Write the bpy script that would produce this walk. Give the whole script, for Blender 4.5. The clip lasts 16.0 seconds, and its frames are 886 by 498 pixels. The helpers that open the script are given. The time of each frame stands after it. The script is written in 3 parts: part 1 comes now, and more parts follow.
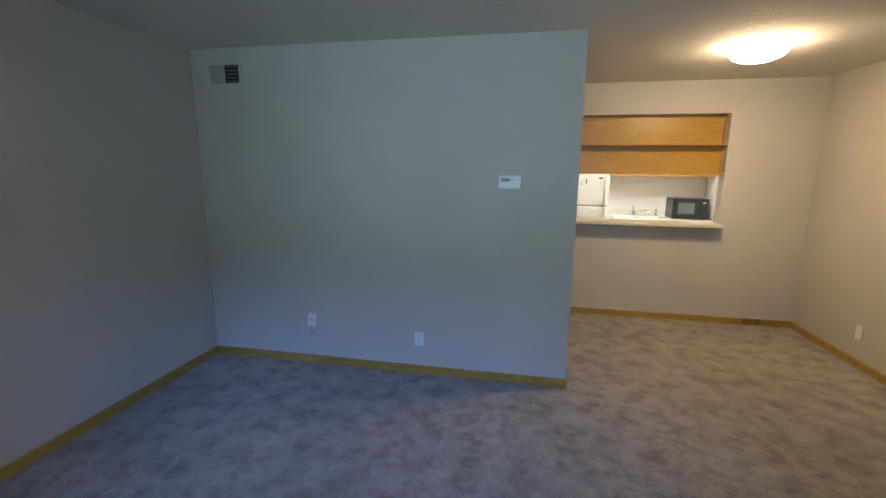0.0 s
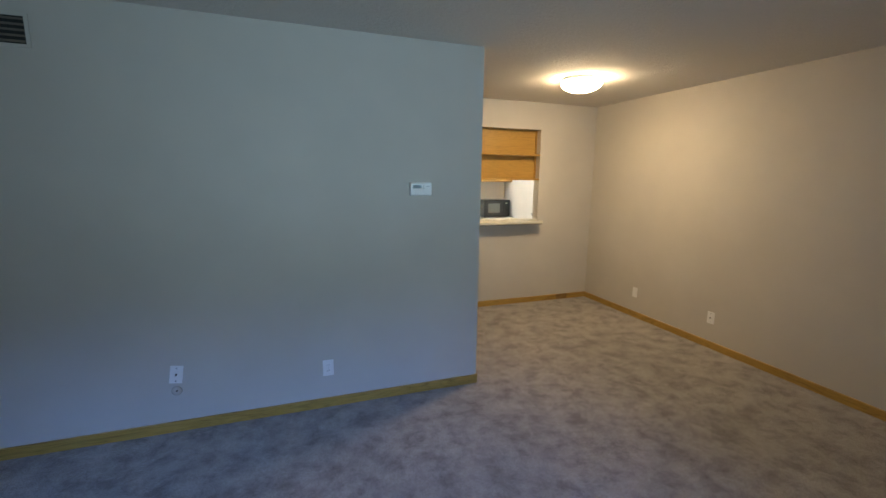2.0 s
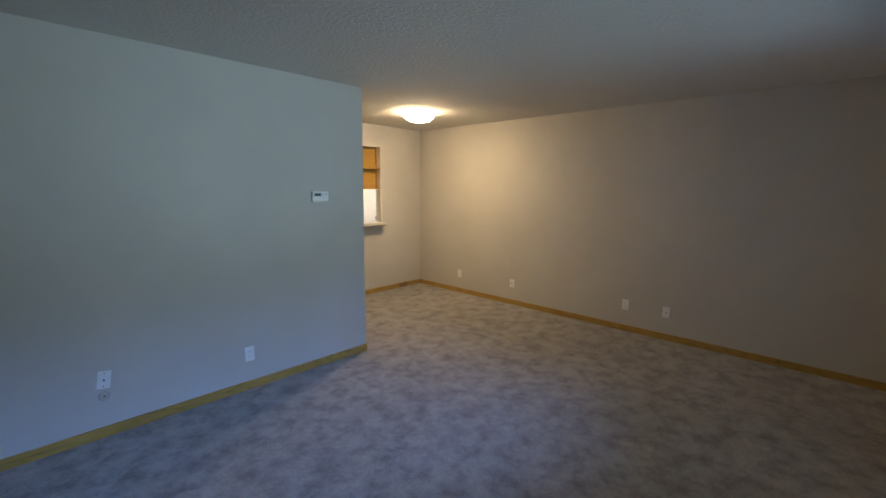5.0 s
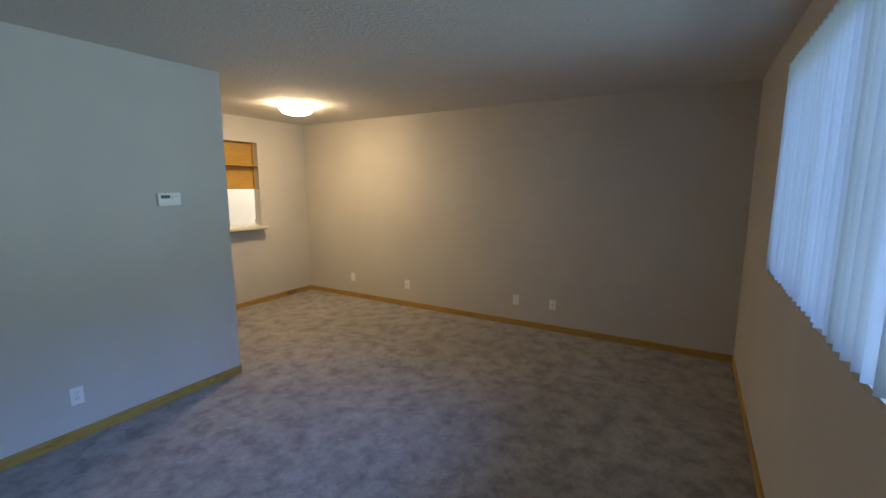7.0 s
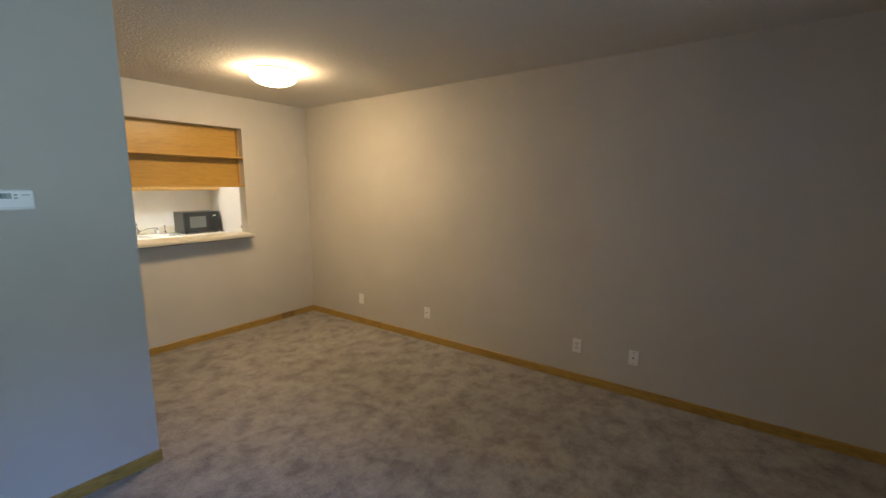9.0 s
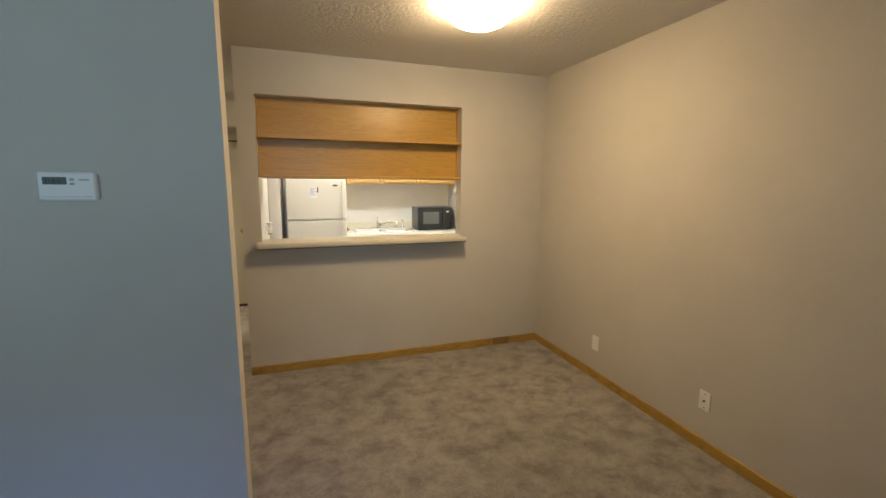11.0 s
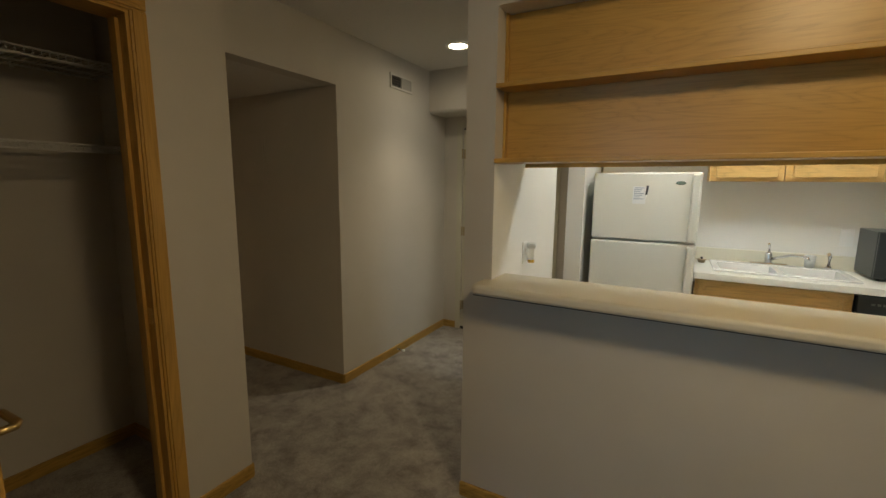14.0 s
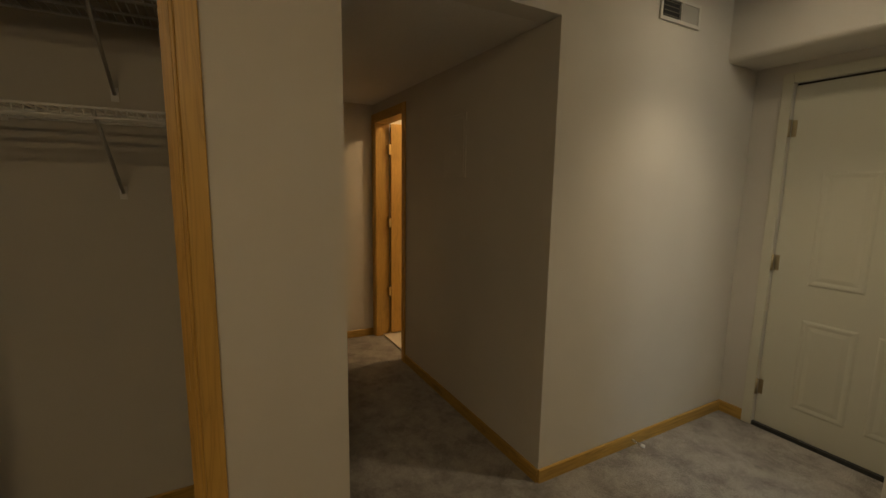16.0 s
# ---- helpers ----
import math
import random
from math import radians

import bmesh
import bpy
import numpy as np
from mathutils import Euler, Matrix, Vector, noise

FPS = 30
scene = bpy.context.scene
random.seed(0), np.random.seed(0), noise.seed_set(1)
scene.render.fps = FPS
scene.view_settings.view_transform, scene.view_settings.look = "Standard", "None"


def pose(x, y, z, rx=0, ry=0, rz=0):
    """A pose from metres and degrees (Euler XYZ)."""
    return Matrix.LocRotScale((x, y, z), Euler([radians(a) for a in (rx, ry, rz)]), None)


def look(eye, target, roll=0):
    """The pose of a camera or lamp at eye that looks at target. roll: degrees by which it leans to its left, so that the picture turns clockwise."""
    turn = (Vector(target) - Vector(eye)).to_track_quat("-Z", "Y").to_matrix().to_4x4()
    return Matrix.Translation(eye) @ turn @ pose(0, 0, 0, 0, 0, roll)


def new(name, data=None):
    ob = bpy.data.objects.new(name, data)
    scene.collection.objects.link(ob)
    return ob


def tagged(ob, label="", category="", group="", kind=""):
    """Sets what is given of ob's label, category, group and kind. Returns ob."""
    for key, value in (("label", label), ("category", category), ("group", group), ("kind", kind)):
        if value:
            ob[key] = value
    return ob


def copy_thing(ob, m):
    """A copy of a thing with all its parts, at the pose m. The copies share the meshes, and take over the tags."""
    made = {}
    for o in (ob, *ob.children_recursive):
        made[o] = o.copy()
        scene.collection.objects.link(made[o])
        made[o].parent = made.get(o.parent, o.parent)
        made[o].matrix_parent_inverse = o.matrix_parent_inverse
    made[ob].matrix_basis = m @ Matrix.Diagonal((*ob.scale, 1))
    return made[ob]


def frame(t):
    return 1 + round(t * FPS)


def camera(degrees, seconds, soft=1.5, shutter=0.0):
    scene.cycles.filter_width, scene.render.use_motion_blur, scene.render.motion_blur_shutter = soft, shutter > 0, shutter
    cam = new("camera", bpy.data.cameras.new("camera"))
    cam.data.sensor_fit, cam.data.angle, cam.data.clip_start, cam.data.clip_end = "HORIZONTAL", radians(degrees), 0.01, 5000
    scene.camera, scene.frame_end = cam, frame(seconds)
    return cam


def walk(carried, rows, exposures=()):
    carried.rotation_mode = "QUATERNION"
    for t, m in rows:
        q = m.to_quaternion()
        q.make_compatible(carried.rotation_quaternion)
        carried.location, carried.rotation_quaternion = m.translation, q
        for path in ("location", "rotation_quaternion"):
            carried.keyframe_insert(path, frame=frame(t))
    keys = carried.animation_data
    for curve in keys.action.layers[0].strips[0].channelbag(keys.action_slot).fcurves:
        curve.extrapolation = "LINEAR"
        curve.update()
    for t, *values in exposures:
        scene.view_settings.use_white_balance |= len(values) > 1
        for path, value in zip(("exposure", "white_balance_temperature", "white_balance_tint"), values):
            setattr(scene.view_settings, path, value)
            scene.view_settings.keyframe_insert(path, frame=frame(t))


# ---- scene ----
cam = camera(92.4, 16.0)
PATH = [
    (0, (0.489, 0.195, 1.592), (0.113, 2.124, 1.221), 0.5),
    (0.5, (0.214, 0.225, 1.6), (0.103, 2.189, 1.236), 0.4),
    (1, (-0.046, 0.297, 1.606), (0.091, 2.259, 1.243), 0.7),
    (1.5, (-0.264, 0.364, 1.606), (0.137, 2.291, 1.251), 0.7),
    (2, (-0.486, 0.392, 1.599), (0.181, 2.246, 1.257), 0.7),
    (2.5, (-0.728, 0.334, 1.598), (0.144, 2.103, 1.267), 0.7),
    (3, (-0.957, 0.246, 1.589), (0.066, 1.935, 1.274), 0.5),
    (3.5, (-1.174, 0.196, 1.604), (-0.006, 1.79, 1.296), 0.4),
    (5.8, (-1.624, -0.153, 1.596), (-0.074, 1.076, 1.3), 0.3),
    (6, (-1.613, -0.16, 1.608), (-0.033, 1.029, 1.308), 0.2),
    (6.5, (-1.538, -0.143, 1.621), (0.11, 0.95, 1.32), 0.1),
    (7, (-1.291, -0.046, 1.604), (0.412, 0.959, 1.306), 0.0),
    (7.5, (-0.954, 0.068, 1.593), (0.758, 1.056, 1.29), 0.0),
    (8, (-0.635, 0.279, 1.6), (1.083, 1.256, 1.295), -0.0),
    (8.2, (-0.517, 0.336, 1.597), (1.199, 1.316, 1.294), -0.0),
    (10.5, (0.84, 1.268, 1.512), (1.755, 3.021, 1.208), 0.2),
    (11, (1.071, 1.517, 1.522), (1.714, 3.386, 1.214), 0.4),
    (11.5, (1.278, 1.772, 1.505), (1.628, 3.717, 1.197), 0.5),
    (12, (1.436, 2.048, 1.486), (1.473, 4.025, 1.186), 0.5),
    (12.5, (1.519, 2.4, 1.511), (1.313, 4.365, 1.202), 0.7),
    (13, (1.592, 2.746, 1.492), (1.152, 4.673, 1.186), 0.8),
    (13.5, (1.552, 3.063, 1.466), (0.856, 4.914, 1.165), 0.7),
    (14, (1.484, 3.374, 1.467), (0.534, 5.108, 1.163), 0.5),
    (14.5, (1.385, 3.642, 1.458), (0.181, 5.209, 1.15), 0.8),
    (15, (1.234, 3.892, 1.447), (-0.188, 5.264, 1.139), 0.8),
    (15.5, (1.047, 4.109, 1.442), (-0.536, 5.294, 1.139), 0.8),
    (16, (0.837, 4.318, 1.404), (-0.9, 5.266, 1.115), 0.9),
]

EXPOSURES = [(0, 1.88, 6420, 10), (7.0, 1.98, 6480, 10), (8.0, 1.93, 6500, 10), (10.5, 1.85, 6900, 10), (11.5, 1.62, 6600, 9), (12.5, 1.28, 6350, 8), (13.5, 1.0, 6300, 5), (14.5, 1.0, 6350, 3), (16, 1.04, 6650, 5)]
walk(cam, [(t, look(eye, target, roll)) for t, eye, target, roll in PATH], EXPOSURES)

# strengths and colours of what gives light
SKY = 0.06
DAY, DAYLIGHT = 74.0, (0.20, 0.38, 0.93)
GARDEN, GARDENLIGHT = 154.0, (0.575, 0.86, 1.07)
DOME, CAN, SPOT, KITCHEN, BATH = 25.0, 27.0, 18.0, 6.9, 52.0
WARM, WARM2, COOL = (1.0, 0.73, 0.42), (1.0, 0.80, 0.56), (0.97, 0.96, 0.91)

# ---- world and large lights ----
world = bpy.data.worlds.new("world")
scene.world = world
world.use_nodes = True
_n = world.node_tree.nodes
_sky = _n.new("ShaderNodeTexSky")
_sky.sky_type, _sky.sun_disc = "NISHITA", False
_sky.sun_elevation, _sky.sun_rotation = radians(38), radians(20)
world.node_tree.links.new(_sky.outputs[0], _n["Background"].inputs[0])
_n["Background"].inputs[1].default_value = SKY

_d = bpy.data.lights.new("sun", "SUN")
_d.energy, _d.angle, _d.color = 0.6, radians(12), (1, 0.95, 0.88)
_sun = new("sun", _d)
# the sun stands behind the house, over the north side
_sun.matrix_basis = look((2, 20, 16), (0, 0, 0))

# area lamps added outside for the open sky, and for light off lawn and trees, through the window
for _name, _w, _h, _s, _e, _c, _m in (
    ("sky_light", 5.0, 1.7, 75, DAY, DAYLIGHT, look((3.2, -6.3, 5.3), (0.5, -0.4, 1.67))),
    ("garden_light", 9.0, 3.5, 160, GARDEN, GARDENLIGHT, look((0.5, -5.2, 1.35), (0.45, -0.4, 1.6))),
):
    _d = bpy.data.lights.new(_name, "AREA")
    _d.shape, _d.size, _d.size_y, _d.energy, _d.color = "RECTANGLE", _w, _h, _e, _c
    _d.spread = radians(_s)
    new(_name, _d).matrix_basis = _m

# the recessed lamp in the hall throws its light down
_d = bpy.data.lights.new("recessed_spot", "SPOT")
_d.energy, _d.color, _d.spot_size, _d.spot_blend, _d.shadow_soft_size = SPOT, WARM2, radians(98), 1.0, 0.07
new("recessed_spot", _d).matrix_basis = pose(-0.03, 6.34, 2.43)

# ---- materials ----


def principled(name, color, rough=0.6, metal=0.0, **extra):
    m = bpy.data.materials.new(name)
    m.use_nodes = True
    b = m.node_tree.nodes["Principled BSDF"]
    b.inputs["Base Color"].default_value = (*color, 1)
    b.inputs["Roughness"].default_value = rough
    b.inputs["Metallic"].default_value = metal
    for k, v in extra.items():
        b.inputs[k.replace("_", " ")].default_value = v
    return m


def tool(m):
    t = m.node_tree
    return t, t.nodes, t.links, t.nodes["Principled BSDF"]


def noise_tex(m, scale, detail=4.0, rough=0.55, stretch=(1, 1, 1), distortion=0.0):
    t, n, l, b = tool(m)
    co = n.new("ShaderNodeTexCoord")
    mp = n.new("ShaderNodeMapping")
    mp.inputs["Scale"].default_value = stretch
    l.new(co.outputs["Object"], mp.inputs["Vector"])
    x = n.new("ShaderNodeTexNoise")
    x.inputs["Scale"].default_value, x.inputs["Detail"].default_value = scale, detail
    x.inputs["Roughness"].default_value, x.inputs["Distortion"].default_value = rough, distortion
    l.new(mp.outputs[0], x.inputs["Vector"])
    return x.outputs["Fac"]


def ramp(m, fac, stops):
    t, n, l, b = tool(m)
    r = n.new("ShaderNodeValToRGB")
    e = r.color_ramp.elements
    while len(e) < len(stops):
        e.new(0.5)
    for i, (p, c) in enumerate(stops):
        e[i].position, e[i].color = p, (*c, 1)
    l.new(fac, r.inputs[0])
    return r.outputs[0]


def blend(m, a, b_, fac, mode="MIX"):
    t, n, l, b = tool(m)
    x = n.new("ShaderNodeMix")
    x.data_type, x.blend_type = "RGBA", mode
    for s, v in ((x.inputs["Factor"], fac), (x.inputs["A"], a), (x.inputs["B"], b_)):
        if isinstance(v, (int, float)):
            s.default_value = v
        elif isinstance(v, tuple):
            s.default_value = (*v, 1)
        else:
            l.new(v, s)
    return x.outputs["Result"]


def bump(m, height, strength, distance, below=None):
    t, n, l, b = tool(m)
    x = n.new("ShaderNodeBump")
    x.inputs["Strength"].default_value, x.inputs["Distance"].default_value = strength, distance
    l.new(height, x.inputs["Height"])
    if below is not None:
        l.new(below, x.inputs["Normal"])
    l.new(x.outputs[0], b.inputs["Normal"])
    return x.outputs[0]


def shade(c, k):
    return tuple(v * k for v in c)


def painted(name, color, rough=0.75, peel=0.25, mottle=0.04):
    m = principled(name, color, rough)
    t, n, l, b = tool(m)
    big = noise_tex(m, 1.7, 3)
    c = ramp(m, big, [(0.3, shade(color, 1 - mottle)), (0.7, shade(color, 1 + mottle))])
    l.new(c, b.inputs["Base Color"])
    f = bump(m, noise_tex(m, 240, 2), peel, 0.0015)
    bump(m, noise_tex(m, 5, 2), 0.12, 0.004, f)
    return m


def oak(name, color, stretch, rough=0.42, contrast=1.0):
    """Oak: long figure and short open pores along the axis that is stretched least."""
    m = principled(name, color, rough)
    t, n, l, b = tool(m)
    long = tuple(5.0 if s else 0.6 for s in stretch)
    fine = tuple(190.0 if s else 5.0 for s in stretch)
    figure = noise_tex(m, 1.6, 3, 0.5, long, 1.6)
    w = n.new("ShaderNodeMath")
    w.operation = "PINGPONG"
    w.inputs[1].default_value = 0.055
    l.new(figure, w.inputs[0])
    k = n.new("ShaderNodeMath")
    k.operation = "MULTIPLY"
    k.inputs[1].default_value = 18.0
    l.new(w.outputs[0], k.inputs[0])
    c1 = ramp(m, k.outputs[0], [(0.0, shade(color, 1 - 0.32 * contrast)), (0.14, shade(color, 1 - 0.1 * contrast)), (0.45, color), (1.0, shade(color, 1 + 0.1 * contrast))])
    pores = noise_tex(m, 1.0, 2, 0.6, fine)
    c2 = ramp(m, pores, [(0.36, (0.62, 0.56, 0.48)), (0.5, (1, 1, 1))])
    c = blend(m, c1, c2, 0.5 * contrast, "MULTIPLY")
    tone = ramp(m, noise_tex(m, 1.1, 2), [(0.3, (0.9, 0.88, 0.85)), (0.7, (1.05, 1.05, 1.05))])
    l.new(blend(m, c, tone, 0.8, "MULTIPLY"), b.inputs["Base Color"])
    bump(m, pores, 0.15, 0.0006)
    return m


WALL = (0.56, 0.53, 0.475)
m_wall = painted("wall paint", WALL)
m_kitchen_wall = painted("kitchen white paint", (0.80, 0.79, 0.75), 0.6)
m_white = painted("cream door paint", (0.56, 0.545, 0.445), 0.45, 0.08, 0.02)
m_metal_white = principled("white plastic", (0.84, 0.84, 0.82), 0.35)
m_dark = principled("dark recess", (0.02, 0.02, 0.02), 0.8)

m_ceiling = principled("ceiling texture", (0.67, 0.65, 0.61), 0.9)
bump(m_ceiling, noise_tex(m_ceiling, 38, 4, 0.65), 0.6, 0.014, bump(m_ceiling, noise_tex(m_ceiling, 120, 2), 0.4, 0.003))

m_carpet = principled("carpet", (0.31, 0.29, 0.265), 0.95, Sheen_Weight=0.25, Sheen_Roughness=0.6)
_t, _nn, _l, _b = tool(m_carpet)
_pile = noise_tex(m_carpet, 6.5, 9, 0.68, distortion=0.1)
_c = ramp(m_carpet, _pile, [(0.37, (0.200, 0.178, 0.155)), (0.45, (0.285, 0.257, 0.227)), (0.53, (0.350, 0.319, 0.284)), (0.63, (0.405, 0.371, 0.333))])
_nap = noise_tex(m_carpet, 24, 6, 0.72)
_c = blend(m_carpet, _c, ramp(m_carpet, _nap, [(0.33, (0.80, 0.79, 0.78)), (0.48, (1.0, 1.0, 1.0)), (0.68, (1.09, 1.09, 1.09))]), 0.8, "MULTIPLY")
_c = blend(m_carpet, _c, ramp(m_carpet, noise_tex(m_carpet, 1.1, 3), [(0.35, (0.88, 0.88, 0.88)), (0.65, (1.08, 1.08, 1.08))]), 0.9, "MULTIPLY")
_c = blend(m_carpet, _c, ramp(m_carpet, noise_tex(m_carpet, 190, 3, 0.7), [(0.3, (0.45, 0.45, 0.45)), (0.7, (1.36, 1.36, 1.36))]), 0.9, "MULTIPLY")
_l.new(_c, _b.inputs["Base Color"])
bump(m_carpet, noise_tex(m_carpet, 200, 3, 0.7), 0.9, 0.008, bump(m_carpet, _nap, 0.35, 0.008))

OAK = (0.505, 0.300, 0.068)
m_oak_x = oak("oak along x", OAK, (0, 1, 1), 0.34, 0.5)
m_oak_y = oak("oak along y", OAK, (1, 0, 1))
m_oak_z = oak("oak along z", OAK, (1, 1, 0), 0.4, 0.6)
m_base_x = oak("oak trim along x", (0.43, 0.27, 0.062), (0, 1, 1), 0.45)
m_base_y = oak("oak trim along y", (0.43, 0.27, 0.062), (1, 0, 1), 0.45)
m_base_dark = oak("dark oak trim", (0.27, 0.16, 0.05), (0, 1, 1), 0.45)
m_cab = oak("pale oak cabinet", (0.70, 0.46, 0.17), (0, 1, 1), 0.4, 0.5)
m_laminate = painted("cream laminate", (0.63, 0.59, 0.48), 0.34, 0.02, 0.02)
m_counter = painted("pale laminate worktop", (0.84, 0.83, 0.77), 0.35, 0.02, 0.02)
m_fridge = painted("refrigerator enamel", (0.74, 0.735, 0.68), 0.38, 0.2, 0.01)
m_splash = painted("cream splashback laminate", (0.76, 0.73, 0.6), 0.35, 0.02, 0.02)
m_black = principled("black plastic", (0.022, 0.026, 0.028), 0.35)
m_screen = principled("grey perforated window", (0.15, 0.165, 0.155), 0.3)
m_brass = principled("brass", (0.62, 0.46, 0.2), 0.32, 1.0)
m_bronze = principled("aged brass", (0.44, 0.37, 0.24), 0.45, 1.0)
m_chrome = principled("chrome", (0.75, 0.75, 0.76), 0.15, 1.0)
m_sink = principled("white enamel", (0.92, 0.92, 0.91), 0.22)
m_wire = principled("white coated wire", (0.72, 0.72, 0.69), 0.4)
# the shelf wire again, greyed for the shade on the braces
m_brace = principled("shaded coated wire", (0.42, 0.42, 0.4), 0.5)
m_gap = principled("shadow gap rubber", (0.03, 0.03, 0.028), 0.8)
m_tile = painted("pale vinyl floor", (0.62, 0.58, 0.5), 0.4, 0.05)
m_paper = principled("paper note", (0.82, 0.84, 0.86), 0.7)
m_ink = principled("ink", (0.22, 0.27, 0.4), 0.7)
m_pen = principled("black pen", (0.03, 0.03, 0.035), 0.4)
m_lcd = principled("grey display", (0.11, 0.15, 0.14), 0.25)
m_digit = principled("dark display digits", (0.05, 0.055, 0.05), 0.5)
m_slat = principled("vertical blind vinyl", (0.84, 0.84, 0.82), 0.5, Transmission_Weight=0.0)
_t, _nn, _l, _b = tool(m_slat)
_tr = _nn.new("ShaderNodeBsdfTranslucent")
_tr.inputs[0].default_value = (0.8, 0.82, 0.82, 1)
_mx = _nn.new("ShaderNodeMixShader")
_mx.inputs[0].default_value = 0.34
_l.new(_b.outputs[0], _mx.inputs[1])
_l.new(_tr.outputs[0], _mx.inputs[2])
_l.new(_mx.outputs[0], _nn["Material Output"].inputs[0])
m_frost = principled("frosted plastic", (0.84, 0.85, 0.83), 0.4, Transmission_Weight=0.3)
m_amber = principled("amber oil", (0.85, 0.50, 0.06), 0.15)


def glowing(name, color, strength):
    m = principled(name, (0.8, 0.8, 0.78), 0.4)
    b = m.node_tree.nodes["Principled BSDF"]
    b.inputs["Emission Color"].default_value = (*color, 1)
    b.inputs["Emission Strength"].default_value = strength
    return m


m_dome = glowing("lit frosted glass", WARM, DOME)
m_can_lens = glowing("lit lamp lens", WARM2, CAN)
m_tube = glowing("lit kitchen diffuser", COOL, KITCHEN)
m_bath = glowing("lit bath globe", (1.0, 0.66, 0.35), BATH)
m_clock = glowing("green clock digits", (0.5, 0.8, 0.2), 0.25)

# ---- mesh tools ----
ORIGIN = {}


def box(bm, x0, x1, y0, y1, z0, z1, bevel=0.0, seg=2):
    r = bmesh.ops.create_cube(bm, size=1)
    for v in r["verts"]:
        v.co = Vector(((x0 + x1) / 2 + v.co.x * (x1 - x0), (y0 + y1) / 2 + v.co.y * (y1 - y0), (z0 + z1) / 2 + v.co.z * (z1 - z0)))
    if bevel:
        edges = {e for v in r["verts"] for e in v.link_edges}
        bmesh.ops.bevel(bm, geom=list(edges), offset=bevel, segments=seg, profile=0.5, affect="EDGES")
    return bm


def B(*a, bevel=0.0, seg=2):
    return box(bmesh.new(), *a, bevel=bevel, seg=seg)


def lathe(profile, steps=32, m=None):
    """A turned solid from (radius, height) pairs, about z."""
    bm = bmesh.new()
    rings = []
    for r, z in profile:
        if r < 1e-6:
            rings.append([bm.verts.new((0, 0, z))])
        else:
            rings.append([bm.verts.new((r * math.cos(2 * math.pi * i / steps), r * math.sin(2 * math.pi * i / steps), z)) for i in range(steps)])
    for a, b in zip(rings, rings[1:]):
        for i in range(steps):
            j = (i + 1) % steps
            if len(a) == 1 and len(b) > 1:
                bm.faces.new((a[0], b[j], b[i]))
            elif len(b) == 1 and len(a) > 1:
                bm.faces.new((a[i], a[j], b[0]))
            elif len(a) > 1:
                bm.faces.new((a[i], a[j], b[j], b[i]))
    bmesh.ops.recalc_face_normals(bm, faces=bm.faces)
    for f in bm.faces:
        f.smooth = True
    if m is not None:
        bmesh.ops.transform(bm, matrix=m, verts=bm.verts)
    return bm


def tube(points, radius, steps=8, bm=None):
    """A round bar along a line of points."""
    bm = bm or bmesh.new()
    pts = [Vector(p) for p in points]
    rings = []
    for i, p in enumerate(pts):
        d = (pts[min(i + 1, len(pts) - 1)] - pts[max(i - 1, 0)]).normalized()
        q = d.to_track_quat("Z", "Y")
        rings.append([bm.verts.new(p + q @ Vector((radius * math.cos(2 * math.pi * k / steps), radius * math.sin(2 * math.pi * k / steps), 0))) for k in range(steps)])
    for a, b in zip(rings, rings[1:]):
        for k in range(steps):
            f = bm.faces.new((a[k], a[(k + 1) % steps], b[(k + 1) % steps], b[k]))
            f.smooth = True
    bm.faces.new(rings[0][::-1]), bm.faces.new(rings[-1])
    return bm


def part(name, bm, material, parent=None, label=""):
    """One mesh from bm, in the world's metres, under parent."""
    root = parent
    while root is not None and root.parent is not None:
        root = root.parent
    o = ORIGIN.get(root.name, Vector()) if root is not None else Vector()
    bmesh.ops.recalc_face_normals(bm, faces=bm.faces)
    bmesh.ops.translate(bm, vec=-o, verts=bm.verts)
    me = bpy.data.meshes.new(name)
    bm.to_mesh(me)
    bm.free()
    me.materials.append(material)
    ob = new(name, me)
    ob.parent = parent
    if label:
        ob["label"] = label
    return ob


def thing(name, at, label, category, group="", kind=""):
    ob = new(name)
    ob.empty_display_size = 0.05
    ob.location = at
    ORIGIN[ob.name] = Vector(at)
    return tagged(ob, label, category, group, kind)


def fixed(name, bm, material, label, category="wall"):
    return tagged(part(name, bm, material), label, category, kind="structure")

# ---- structure ----
H = 2.478          # ceiling
LOW = 2.118        # lowered ceiling of the corridor
GL = -0.012        # top of the carpet
XW, XE = -2.11, 3.26   # living room, west and east wall
YS = -0.457        # window wall
YP = 3.255         # partition with the thermostat
YK = 5.045         # wall with the pass-through
YN = 7.175         # north wall, behind kitchen and entry
PX0, PX1, PZ0, PZ1 = 0.807, 2.449, 1.018, 2.160   # pass-through
WX0, WX1, WZ0, WZ1 = -0.80, 1.85, 1.085, 2.29      # living room window
NX0, NX1, NZ = -0.388, 0.515, 1.998                # entry door
CY0, CY1, CZ = 3.62, 4.266, 2.08                   # closet door
HX0, HX1, HZ = -2.88, -2.236, 1.975                  # corridor door


